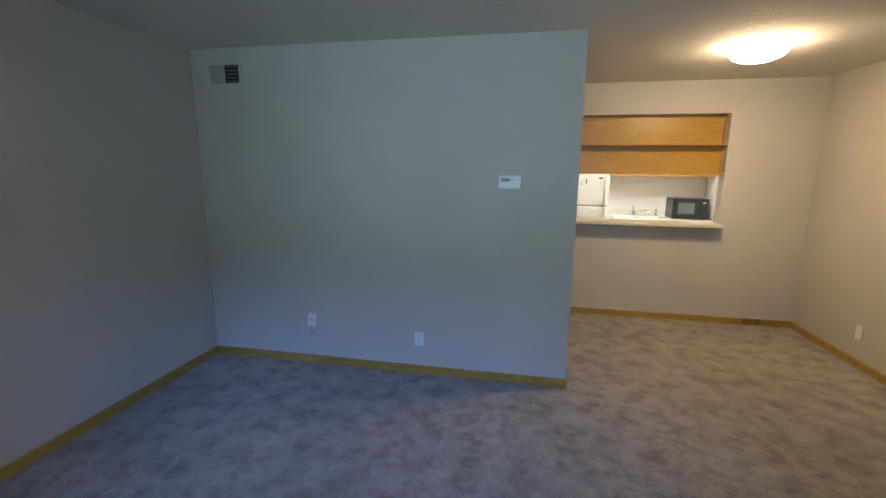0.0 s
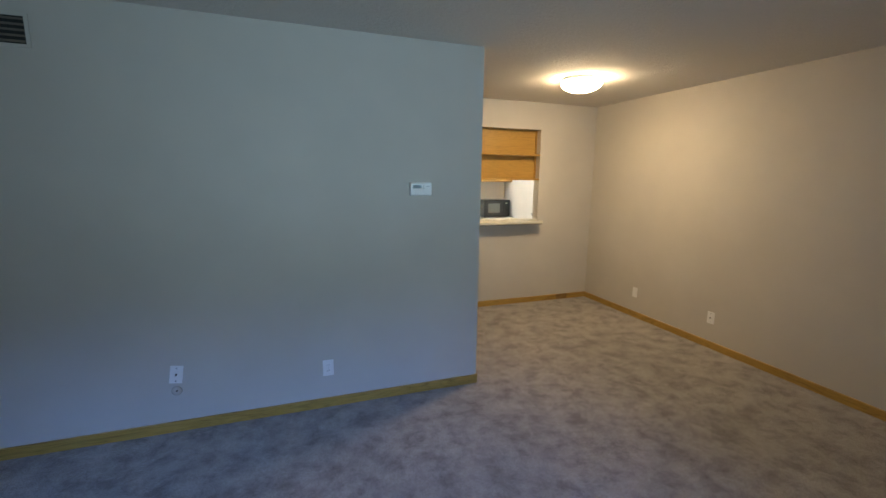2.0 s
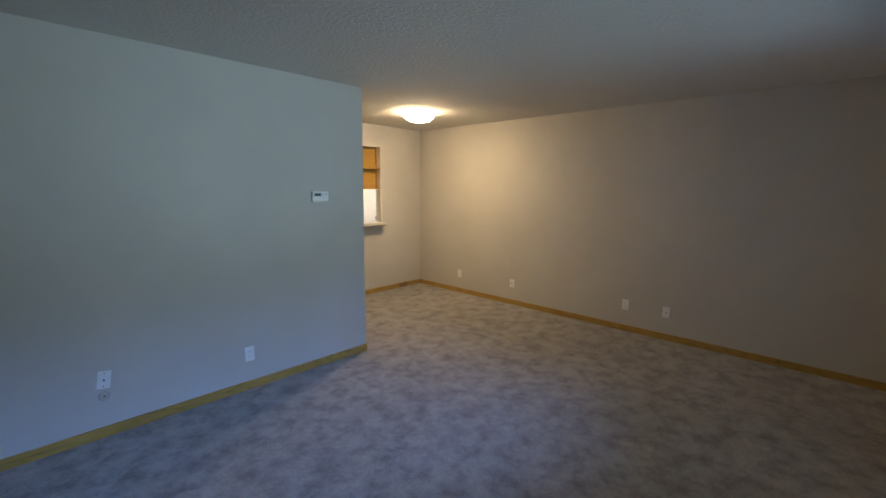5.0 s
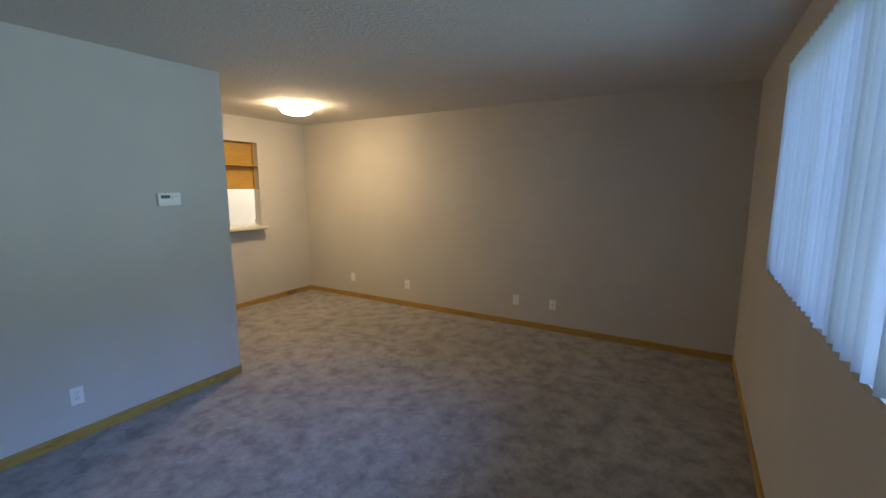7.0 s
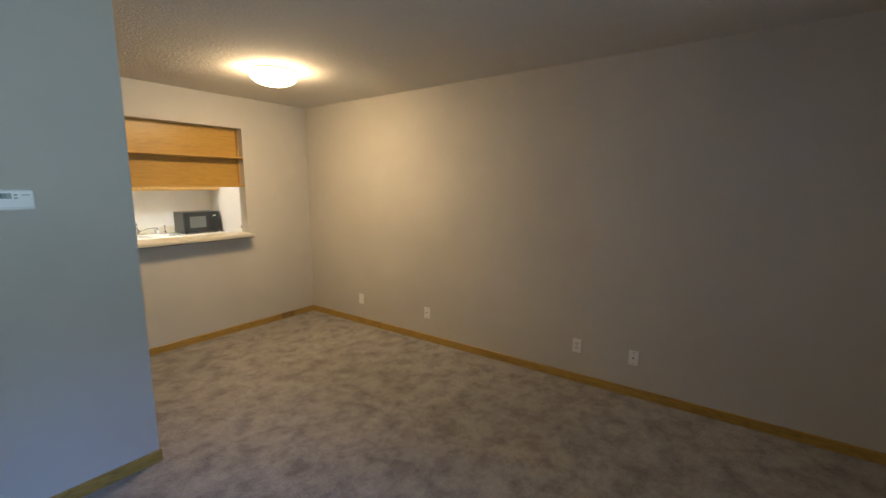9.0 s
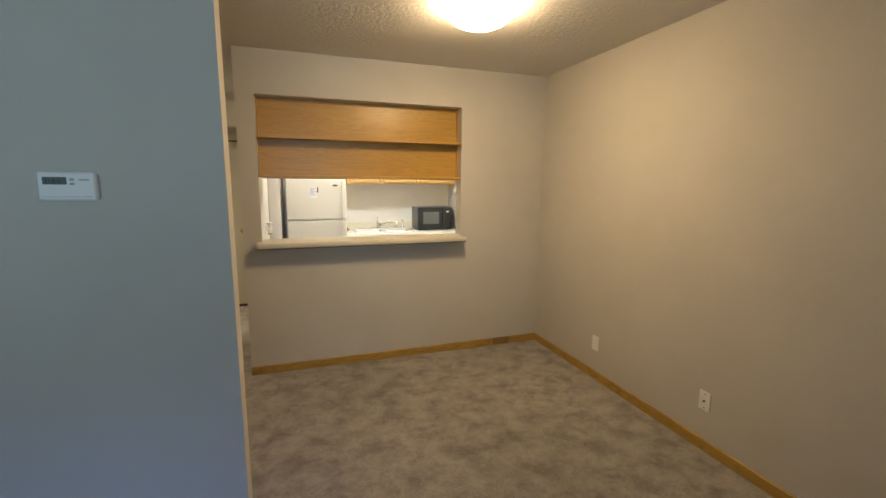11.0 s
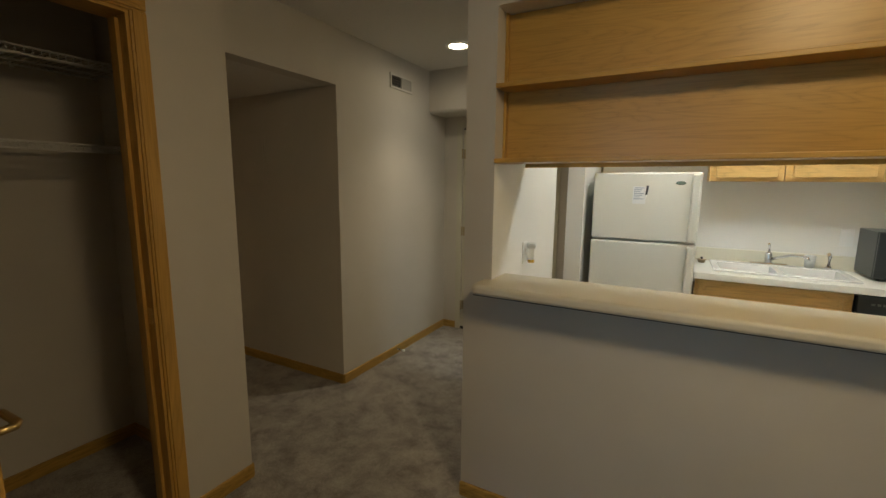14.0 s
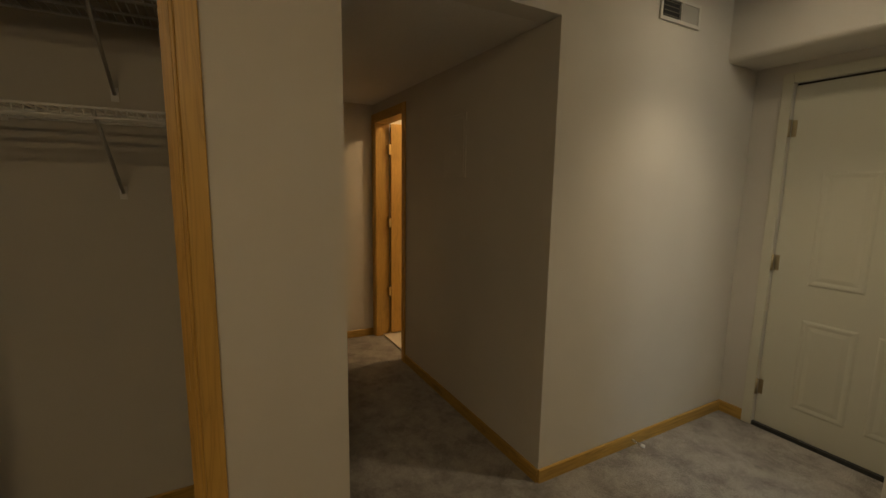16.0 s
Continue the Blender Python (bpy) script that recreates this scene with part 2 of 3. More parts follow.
def wall_y(name, y0, y1, x0, x1, hole, material, label, z1=None):
    """A wall along x with a rectangular hole x0, x1, z0, z1."""
    z1 = z1 or H
    bm = bmesh.new()
    if hole is None:
        box(bm, x0, x1, y0, y1, GL, z1)
    else:
        a, b, c, d = hole
        if a > x0:
            box(bm, x0, a, y0, y1, GL, z1)
        if b < x1:
            box(bm, b, x1, y0, y1, GL, z1)
        if c > GL:
            box(bm, a, b, y0, y1, GL, c)
        if d < z1:
            box(bm, a, b, y0, y1, d, z1)
        bmesh.ops.remove_doubles(bm, verts=bm.verts, dist=1e-5)
    return fixed(name, bm, material, label)


def wall_x(name, x0, x1, y0, y1, hole, material, label, z1=None):
    z1 = z1 or H
    bm = bmesh.new()
    if hole is None:
        box(bm, x0, x1, y0, y1, GL, z1)
    else:
        a, b, c, d = hole
        box(bm, x0, x1, y0, a, GL, z1)
        box(bm, x0, x1, b, y1, GL, z1)
        if c > GL:
            box(bm, x0, x1, a, b, GL, c)
        box(bm, x0, x1, a, b, d, z1)
    return fixed(name, bm, material, label)


PAINT = "matt beige painted plaster wall"
wall_y("wall_partition", YP, YP + 0.12, XW, 0.832, None, m_wall, PAINT + " with thermostat and outlets")
wall_x("wall_west", XW - 0.12, XW, YS - 0.2, YP + 0.12, None, m_wall, PAINT + " beside the window wall")
wall_y("wall_south", YS - 0.2, YS, XW, XE, (WX0, WX1, WZ0, WZ1), m_wall, PAINT + " with a wide window")
wall_x("wall_east", XE, XE + 0.12, YS - 0.2, YK + 0.12, None, m_wall, PAINT + " with four outlets")
wall_y("wall_pass_through", YK, YK + 0.12, 0.676, XE, (PX0, PX1, PZ0, PZ1), m_wall, PAINT + " with a pass-through to the kitchen")
wall_x("wall_kitchen_west", 0.676, 0.806, YK + 0.12, 6.09, None, m_kitchen_wall, "white painted return wall of the kitchen")
wall_x("wall_kitchen_east", 3.085, XE, YK + 0.12, YN, None, m_kitchen_wall, "white painted side wall of the kitchen")
wall_x("wall_kitchen_stub", 0.79, 0.905, 6.48, YN, None, m_kitchen_wall, "white painted wall stub beside the refrigerator")
wall_y("wall_north", YN, YN + 0.12, -0.70, XE, (NX0, NX1, GL, NZ), m_wall, "painted north wall with the entry door")
fixed("wall_kitchen_back", B(0.92, 3.085, YN - 0.006, YN - 0.001, GL, H), m_kitchen_wall, "white painted back wall of the kitchen")
_bm = B(-0.70, -0.588, 5.64, YN, GL, H)
box(_bm, -0.70, -0.588, 4.635, 5.64, LOW, H)
bmesh.ops.remove_doubles(_bm, verts=_bm.verts, dist=1e-5)
fixed("wall_hall", _bm, m_wall, PAINT + " of the entry hall, above the corridor too")
wall_y("wall_corridor_north", 5.64, 5.76, -3.05, -0.70, (HX0, HX1, GL, HZ), m_wall, PAINT + " of the corridor with a door")
wall_x("wall_corridor_end", -3.05, -2.935, 4.545, 5.64, None, m_wall, PAINT + " closing the corridor")
wall_y("wall_corridor_south", 4.545, 4.635, -2.935, -0.30, None, m_wall, PAINT + " along the corridor")
wall_x("wall_closet_front", -0.42, -0.30, YP + 0.12, 4.545, (CY0, CY1, GL, CZ), m_wall, PAINT + " with the closet doorway")
wall_x("wall_closet_back", -1.345, -1.225, YP + 0.12, 4.545, None, m_wall, "dim beige back wall of the closet")
# the lit room behind the corridor door
wall_x("wall_bath_west", -3.05, -2.935, 5.76, YN, None, m_wall, "plain wall of the room off the corridor")
wall_x("wall_bath_east", -1.40, -1.28, 5.76, YN, None, m_wall, "plain wall of the room off the corridor")
wall_y("wall_bath_north", YN, YN + 0.12, -3.05, -1.28, None, m_wall, "plain wall of the room off the corridor")

fixed("floor", B(-3.05, XE + 0.12, YS - 0.2, YN + 0.12, -0.1, GL), m_carpet, "worn grey beige cut-pile carpet", "floor")
fixed("kitchen_floor", B(0.69, 3.085, YK + 0.12, YN - 0.006, GL + 0.0005, 0.006), m_tile, "pale vinyl kitchen floor", "floor")
fixed("bath_floor", B(-2.935, -1.40, 5.70, YN, GL + 0.0005, 0.004), m_tile, "pale vinyl floor behind the corridor door", "floor")
fixed("ceiling", B(-3.05, XE + 0.12, YS - 0.2, YN + 0.12, H, H + 0.1), m_ceiling, "off-white ceiling with knockdown texture", "ceiling")
fixed("ceiling_corridor", B(-2.935, -0.701, 4.635, 5.64, LOW, H), m_ceiling, "lowered ceiling over the corridor", "ceiling")
_bm = bmesh.new()
box(_bm, -0.588, 0.676, 6.87, YN, 2.105, H)
_e = [e for e in _bm.edges if all(abs(v.co.z - 2.105) < 1e-4 and abs(v.co.y - 6.87) < 1e-4 for v in e.verts)]
bmesh.ops.bevel(_bm, geom=_e, offset=0.03, segments=4, profile=0.5, affect="EDGES")
fixed("bulkhead", _bm, m_wall, "painted bulkhead over the entry door", "bulkhead")
fixed("ground", B(-400, 400, -400, YS - 0.2, -0.5, -0.35), principled("lawn", (0.07, 0.09, 0.04), 0.9), "lawn outside the window", "ground")
# unseen screen, added to keep the low sky's light off the room
fixed("backdrop", B(-160, 160, -72, -70, -0.5, 20), principled("dark sky screen", (0.045, 0.06, 0.035), 0.9), "unseen dark screen outside that blocks the low sky", "trees")

# baseboards
BH, BT = 0.056, 0.012


def base_x(x0, x1, y, side, material=None):
    """A baseboard along x on the wall face y; side -1: it stands on the south side of the face."""
    y0, y1 = sorted((y, y + side * BT))
    ob = part("baseboard", skirting(x0, x1, y0, y1, True, side), material or m_base_x)
    return tagged(ob, "narrow varnished oak baseboard", "baseboard", kind="structure")


def base_y(y0, y1, x, side):
    x0, x1 = sorted((x, x + side * BT))
    ob = part("baseboard", skirting(x0, x1, y0, y1, False, side), m_base_y)
    return tagged(ob, "narrow varnished oak baseboard", "baseboard", kind="structure")


def skirting(x0, x1, y0, y1, along_x, side):
    bm = B(x0, x1, y0, y1, GL - 0.01, BH)
    far = (y0 if side < 0 else y1) if along_x else (x0 if side < 0 else x1)
    e = [e for e in bm.edges if all(abs(v.co.z - BH) < 1e-4 and abs((v.co.y if along_x else v.co.x) - far) < 1e-4 for v in e.verts)]
    bmesh.ops.bevel(bm, geom=e, offset=0.007, segments=3, profile=0.5, affect="EDGES")
    return bm


base_x(XW, 0.832, YP, -1)
base_y(YS, YP - BT, XW, 1)
base_x(XW + BT, XE - BT, YS, 1)
base_y(YS, YK, XE, -1)
base_x(0.676, 2.79, YK, -1)
base_x(2.79, 2.96, YK, -1, m_base_dark)
base_x(2.96, XE - BT, YK, -1)
base_y(YP, YP + 0.12, 0.832, 1)
base_y(4.316, 4.635, -0.30, 1)
base_y(5.64, YN, -0.588, 1)
base_x(-0.588 + BT, -0.445, YN, -1)
base_x(-2.181, -0.588, 5.64, -1)
base_y(4.635, 5.64 - BT, -2.935, 1)
base_x(-2.935, -0.30, 4.635, 1)
base_y(YP + 0.12, 4.545, -1.225, 1)
base_x(-1.225 + BT, -0.42, 4.545, -1)
base_x(-0.42, 0.832, YP + 0.12, 1)
base_y(YK + 0.12, 6.09, 0.676, -1)

# ---- living room: window and blind ----
win = tagged(part("window_1", B(WX0 + 0.001, WX1 - 0.001, YS - 0.195, YS - 0.001, WZ0 + 0.001, WZ0 + 0.02), m_white), "wide white framed window behind the blind", "window", kind="structure")
_bm = bmesh.new()
for a in ((WX0, WX1, WZ0 + 0.02, WZ0 + 0.06), (WX0, WX1, WZ1 - 0.04, WZ1), (WX0, WX0 + 0.04, WZ0, WZ1), (WX1 - 0.04, WX1, WZ0, WZ1), (0.495, 0.555, WZ0, WZ1)):
    box(_bm, a[0] + 0.002, a[1] - 0.002, YS - 0.17, YS - 0.12, a[2] + 0.002, a[3] - 0.002)
part("window_frame", _bm, m_white, win)

BY = YS - 0.018  # middle of the blind
blind = thing("vertical_blind", (0.5, BY, 2.27), "white vinyl vertical blind hanging half open before the window", "blind")
part("headrail", B(WX0 + 0.005, 1.845, BY - 0.025, BY + 0.025, 2.245, 2.288, bevel=0.004), m_metal_white, blind)
part("bracket", B(0.98, 1.02, BY - 0.03, BY - 0.0255, 2.26, 2.2895), m_metal_white, blind)
SLATW, STEP, TURNED = 0.089, 0.079, 80


def slat_mesh():
    bm = bmesh.new()
    n = 6
    rows = []
    for z in (0.0, -1.14):
        rows.append([bm.verts.new((SLATW * (i / n - 0.5), 0.007 * (1 - (2 * i / n - 1) ** 2), z)) for i in range(n + 1)])
    for i in range(n):
        f = bm.faces.new((rows[0][i], rows[0][i + 1], rows[1][i + 1], rows[1][i]))
        f.smooth = True
    bmesh.ops.solidify(bm, geom=bm.faces[:], thickness=0.0008)
    return bm


_first = None
_x = WX0 + 0.03
while _x < 1.83:
    if _first is None:
        bm = slat_mesh()
        me = bpy.data.meshes.new("slat")
        bm.to_mesh(me)
        bm.free()
        me.materials.append(m_slat)
        _first = me
    s = new("slat", _first)
    s.parent = blind
    s.matrix_basis = pose(_x - 0.5, 0, -0.012, random.uniform(-0.15, 0.15), random.uniform(-0.25, 0.25), 180 - TURNED + random.uniform(-3, 3))
    _x += STEP

# ---- wall plates ----


def outlet(kind):
    """A wall plate at the origin, facing -y."""
    label = {"duplex": "white duplex outlet with its cover plate", "jack": "white cable jack plate", "blank": "white blank cover plate", "switch": "white light switch plate"}[kind]
    ob = thing("outlet" if kind == "duplex" else "wall_plate", (0, 0, 0), label, "outlet" if kind == "duplex" else "wall plate", "wall plates")
    part("cover_plate", B(-0.036, 0.036, -0.006, -0.0005, -0.058, 0.058, bevel=0.003), m_metal_white, ob)
    if kind == "duplex":
        for z in (0.02, -0.02):
            r = part("receptacle", B(-0.017, 0.017, -0.008, -0.005, z - 0.014, z + 0.014, bevel=0.003), m_metal_white, ob)
            for x, w in ((-0.007, 0.0014), (0.007, 0.0014)):
                part("slot", B(x - w, x + w, -0.0084, -0.0075, z - 0.003, z + 0.006), m_dark, r)
        part("screw", B(-0.002, 0.002, -0.0072, -0.005, -0.002, 0.002), m_chrome, ob)
    elif kind == "jack":
        part("jack", lathe([(0.0, 0), (0.005, 0), (0.005, 0.010), (0, 0.010)], 10, pose(0, -0.004, 0, 90)), m_dark, ob)
        for z in (0.042, -0.042):
            part("screw", B(-0.0035, 0.0035, -0.0072, -0.005, z - 0.0025, z + 0.0025, bevel=0.001), m_gap, ob)
    return ob


duplex = outlet("duplex")
jack = outlet("jack")
blank = outlet("blank")
duplex.matrix_basis = pose(-0.291, YP, 0.276)
jack.matrix_basis = pose(-1.198, YP, 0.366, 0, 9)
copy_thing(duplex, pose(XE, 1.656, 0.29, 0, 0, -90))
copy_thing(jack, pose(XE, 1.228, 0.29, 0, 0, -90))
copy_thing(jack, pose(XE, 3.194, 0.285, 0, 0, -90))
blank.matrix_basis = pose(XE, 4.155, 0.28, 0, 0, -90)
# the small round cover below the jack, painted over with the wall
KX, KZ = -1.204, 0.258
cap = thing("cable_cover", (KX, YP, KZ), "small round painted-over cable cover under the jack plate", "cable cover")
part("disc", lathe([(0, 0.004), (0.026, 0.004), (0.03, 0.0005), (0, 0.0005)], 24, Matrix.Translation((KX, YP, KZ)) @ pose(0, 0, 0, 90)), m_wall, cap)
part("cable_hole", lathe([(0, 0.006), (0.0055, 0.006), (0.0055, 0.003), (0, 0.003)], 12, Matrix.Translation((KX, YP, KZ)) @ pose(0, 0, 0, 90)), m_dark, cap)

# thermostat
TX, TZ = 0.370, 1.502
th = thing("thermostat", (TX, YP, TZ), "white digital wall thermostat with a grey display", "thermostat")
part("base_plate", B(TX - 0.074, TX + 0.081, YP - 0.010, YP - 0.0005, TZ - 0.041, TZ + 0.041, bevel=0.004), principled("grey plastic", (0.431, 0.431, 0.411), 0.5), th)
_bm = B(TX - 0.080, TX + 0.077, YP - 0.029, YP - 0.0102, TZ - 0.047, TZ + 0.047)
bmesh.ops.bevel(_bm, geom=[e for e in _bm.edges if all(v.co.y < YP - 0.025 for v in e.verts) or abs(e.verts[0].co.y - e.verts[1].co.y) > 0.01], offset=0.010, segments=4, profile=0.5, affect="EDGES")
part("case", _bm, m_metal_white, th)
part("display", B(TX - 0.062, TX + 0.001, YP - 0.0302, YP - 0.028, TZ + 0.006, TZ + 0.030), m_lcd, th)
for _x0, _x1 in ((-0.055, -0.049), (-0.045, -0.041), (-0.036, -0.027), (-0.022, -0.016)):
    part("digit", B(TX + _x0, TX + _x1, YP - 0.0308, YP - 0.030, TZ + 0.011, TZ + 0.024), m_digit, th)
m_button = principled("grey button", (0.431, 0.441, 0.431), 0.5)
for _z in (0.022, 0.008):
    part("button", lathe([(0, 0.003), (0.006, 0.002), (0.0065, 0), (0, 0)], 16, Matrix.Translation((TX + 0.015, YP - 0.0285, TZ + _z)) @ pose(0, 0, 0, 90) @ Matrix.Diagonal((1.15, 0.7, 1, 1))), m_button, th)
part("nameplate", B(TX + 0.034, TX + 0.062, YP - 0.0296, YP - 0.0285, TZ + 0.019, TZ + 0.024), m_button, th)
part("flap_seam", B(TX - 0.068, TX + 0.068, YP - 0.0294, YP - 0.0285, TZ - 0.034, TZ - 0.0325), m_button, th)

m_vent = painted("painted vent steel", (0.58, 0.565, 0.51), 0.5, 0.05, 0.03)
# darker copies of the vent paint: shade among louvres and fins, put into the colour
m_louvre = painted("shaded vent steel", (0.38, 0.365, 0.33), 0.5, 0.05, 0.03)
m_fin = painted("shaded vent fins", (0.15, 0.135, 0.11), 0.6, 0.05, 0.03)


def air_vent(name, w, h, m, dark_first, label, slots, bar=0.2):
    """An air register, facing -y at the origin: one bank of open louvres, one shut."""
    ob = thing(name, (0, 0, 0), label, "air vent")
    f = 0.016
    bm = bmesh.new()
    for a in ((-w / 2, w / 2, h / 2 - f, h / 2), (-w / 2, w / 2, -h / 2, -h / 2 + f), (-w / 2, -w / 2 + f, -h / 2 + f, h / 2 - f), (w / 2 - f, w / 2, -h / 2 + f, h / 2 - f), (-0.002, 0.002, -h / 2 + f, h / 2 - f)):
        box(bm, a[0], a[1], -0.011, -0.0005, a[2], a[3])
    part("frame", bm, m_vent, ob)
    # black sheet standing in for the darkness of the duct
    part("backing", B(-w / 2 + f, w / 2 - f, -0.0016, -0.0006, -h / 2 + f, h / 2 - f), m_dark, ob)
    pitch = (h - 2 * f) / slots
    for side in (-1, 1):
        a, b = sorted((side * 0.0022, side * (w / 2 - f)))
        shut = (side < 0) != dark_first
        for i in range(slots):
            z = -h / 2 + f + pitch * (i + 0.5)
            bm = B(a, b, -0.0006, 0.0006, -pitch * 0.56, pitch * 0.56) if shut else B(a, b, -0.0006, 0.0006, -pitch * bar, pitch * bar)
            bmesh.ops.transform(bm, matrix=Matrix.Translation((0, -0.006, z)) @ pose(0, 0, 0, 6 if shut else 25), verts=bm.verts)
            part("louvre", bm, m_louvre if shut else m_fin, ob)
    ob.matrix_basis = m
    return ob


air_vent("wall_vent", 0.285, 0.165, pose(-1.822, YP, 2.288), False, "painted metal air vent high on the partition", 5)
air_vent("wall_vent", 0.315, 0.115, pose(-0.588, 6.41, 2.277, 0, 0, 90), True, "painted metal air vent high on the hall wall", 4, 0.09)

# ---- dining area: ceiling lamp ----
LX, LY = 2.06, 3.80
lamp = thing("ceiling_lamp", (LX, LY, H), "lit frosted glass dome lamp on the ceiling", "ceiling lamp")
part("pan", lathe([(0, H - 0.001), (0.176, H - 0.001), (0.178, H - 0.03), (0.165, H - 0.033), (0, H - 0.032)], 40, Matrix.Translation((LX, LY, 0))), m_metal_white, lamp)
part("dome", lathe([(0.180, H - 0.034)] + [(0.180 * math.cos(a), H - 0.038 - 0.082 * math.sin(a)) for a in [i * math.pi / 20 for i in range(10)]] + [(0, H - 0.12)], 48, Matrix.Translation((LX, LY, 0))), m_dome, lamp, "lit frosted glass bowl")
part("finial", lathe([(0, H - 0.12), (0.008, H - 0.121), (0.009, H - 0.13), (0.004, H - 0.137), (0, H - 0.138)], 16, Matrix.Translation((LX, LY, 0))), m_bronze, lamp)

can = thing("recessed_lamp", (-0.03, 6.34, H), "lit recessed round lamp in the hall ceiling", "recessed lamp")
part("trim_ring", lathe([(0.066, H - 0.0005), (0.098, H - 0.0005), (0.098, H - 0.004), (0.092, H - 0.010), (0.080, H - 0.013), (0.070, H - 0.010), (0.066, H - 0.004)], 36, Matrix.Translation((-0.03, 6.34, 0))), m_metal_white, can)
part("lens", lathe([(0, H - 0.008), (0.035, H - 0.007), (0.058, H - 0.005), (0.0655, H - 0.003), (0.0655, H - 0.0007), (0, H - 0.0007)], 36, Matrix.Translation((-0.03, 6.34, 0))), m_can_lens, can)

# kitchen and bath lamps
kl = thing("kitchen_ceiling_light", (1.9, 6.05, H), "lit white kitchen ceiling light with a flat diffuser", "ceiling lamp")
part("frame", B(1.27, 2.53, 5.88, 6.22, H - 0.03, H - 0.0005, bevel=0.005), m_metal_white, kl)
part("diffuser", B(1.29, 2.51, 5.90, 6.20, H - 0.09, H - 0.03, bevel=0.02), m_tube, kl)
bl = thing("bath_lamp", (-2.2, 6.6, H), "lit round ceiling lamp beyond the corridor door", "ceiling lamp")
part("globe", lathe([(0.12, H - 0.0005), (0.12, H - 0.03), (0.09, H - 0.07), (0, H - 0.09)], 24, Matrix.Translation((-2.2, 6.6, 0))), m_bath, bl)

# ---- pass-through: ledge, shelves, overhead cabinet ----
bar = thing("bar_ledge", (1.63, 4.98, PZ0), "cream laminate ledge of the pass-through with a rounded edge", "ledge")
_bm = B(PX0 - 0.042, PX1 + 0.016, 4.912, YK - 0.002, PZ0, PZ0 + 0.042)
bmesh.ops.bevel(_bm, geom=[e for e in _bm.edges if abs(e.verts[0].co.z - e.verts[1].co.z) > 0.01 and e.verts[0].co.y < 4.95], offset=0.03, segments=5, profile=0.5, affect="EDGES")
bmesh.ops.bevel(_bm, geom=[e for e in _bm.edges if abs(e.verts[0].co.z - e.verts[1].co.z) < 0.001 and not all(v.co.y > YK - 0.01 for v in e.verts)], offset=0.015, segments=4, profile=0.5, affect="EDGES")
for _f in _bm.faces:
    _f.smooth = len(_f.verts) == 4 and _f.calc_area() < 0.01
part("nosing", _bm, m_laminate, bar)
# dark sheet against the overhang's underside draws the shade below the nosing
part("shade_strip", B(PX0 - 0.030, PX1 + 0.004, 4.926, YK - 0.003, PZ0 - 0.0035, PZ0 - 0.0003), m_gap, bar, "dark strip for the shade under the nosing")
part("top", B(PX0 + 0.002, PX1 - 0.002, YK - 0.0019, 5.205, PZ0 + 0.001, PZ0 + 0.042), m_laminate, bar)

# liner added over the jamb; its white stands for the light falling there
fixed("lit_liner_pass_through", B(PX0 + 0.0003, PX0 + 0.0015, YK + 0.002, YK + 0.12, PZ0 + 0.0435, 1.552), m_kitchen_wall, "thin added liner, whitened for the kitchen light on the pass-through's side", "trim")

sh = thing("overhead_cabinet", (1.63, YK, 1.553), "oak open shelves backing an overhead kitchen cabinet in the pass-through", "shelf unit")
SY0, SY1 = YK - 0.012, YK + 0.112
part("back_panel", B(PX0 + 0.001, PX1 - 0.001, SY1, SY1 + 0.012, 1.573, PZ1 - 0.002), m_oak_x, sh)
part("shelf", B(PX0 + 0.002, PX1 - 0.002, SY0, SY1, 1.848, 1.866, bevel=0.003), m_oak_x, sh)
part("bottom_shelf", B(PX0 + 0.002, PX1 - 0.002, SY0, SY1, 1.553, 1.571, bevel=0.003), m_oak_x, sh)
for x0, x1 in ((PX0 + 0.001, PX0 + 0.011), (PX1 - 0.011, PX1 - 0.001)):
    part("side_panel", B(x0, x1, YK + 0.085, SY1, 1.572, PZ1 - 0.002), m_oak_z, sh)
part("cabinet_box", B(PX0 + 0.001, 3.08, SY1 + 0.013, 5.46, 1.580, 2.165), m_cab, sh)
part("underside", B(PX0 + 0.003, 3.07, SY1 + 0.004, 5.44, 1.574, 1.5795), m_counter, sh, "white melamine underside")
# darker oak than the cabinet: the rail's unlit side is put into its colour
part("light_rail", B(PX0 + 0.003, 3.07, 5.442, 5.46, 1.548, 1.5735), m_oak_x, sh)

# plug-in air freshener on the return wall
AX, AY, AZ = 0.806, 5.49, 1.128
af = thing("air_freshener", (AX, AY, AZ), "plug-in air freshener with amber oil in an outlet", "air freshener")
_c = Matrix.Translation((AX + 0.034, AY + 0.012, AZ))
part("plug_body", B(AX + 0.008, AX + 0.024, AY - 0.012, AY + 0.012, AZ - 0.024, AZ + 0.014, bevel=0.007, seg=3), m_metal_white, af)
part("cap", lathe([(0, 0.040), (0.024, 0.040), (0.025, 0.037), (0.021, 0.014), (0, 0.014)], 24, _c), m_frost, af, "grey frosted cap")
part("bottle", lathe([(0.0195, 0.0135), (0.019, -0.020), (0.017, -0.046), (0, -0.048)], 24, _c), m_metal_white, af, "white glass bottle")
part("oil", lathe([(0, -0.0485), (0.0165, -0.0485), (0.0175, -0.052), (0.016, -0.062), (0, -0.064)], 20, _c), m_amber, af, "amber oil")
copy_thing(blank, pose(AX, AY, AZ - 0.01, 0, 0, 90))

# a small dark catch on the kitchen side of the wall, by the opening's edge
ck = thing("wall_catch", (2.457, YK + 0.12, 1.095), "small black catch on the kitchen side of the opening", "catch")
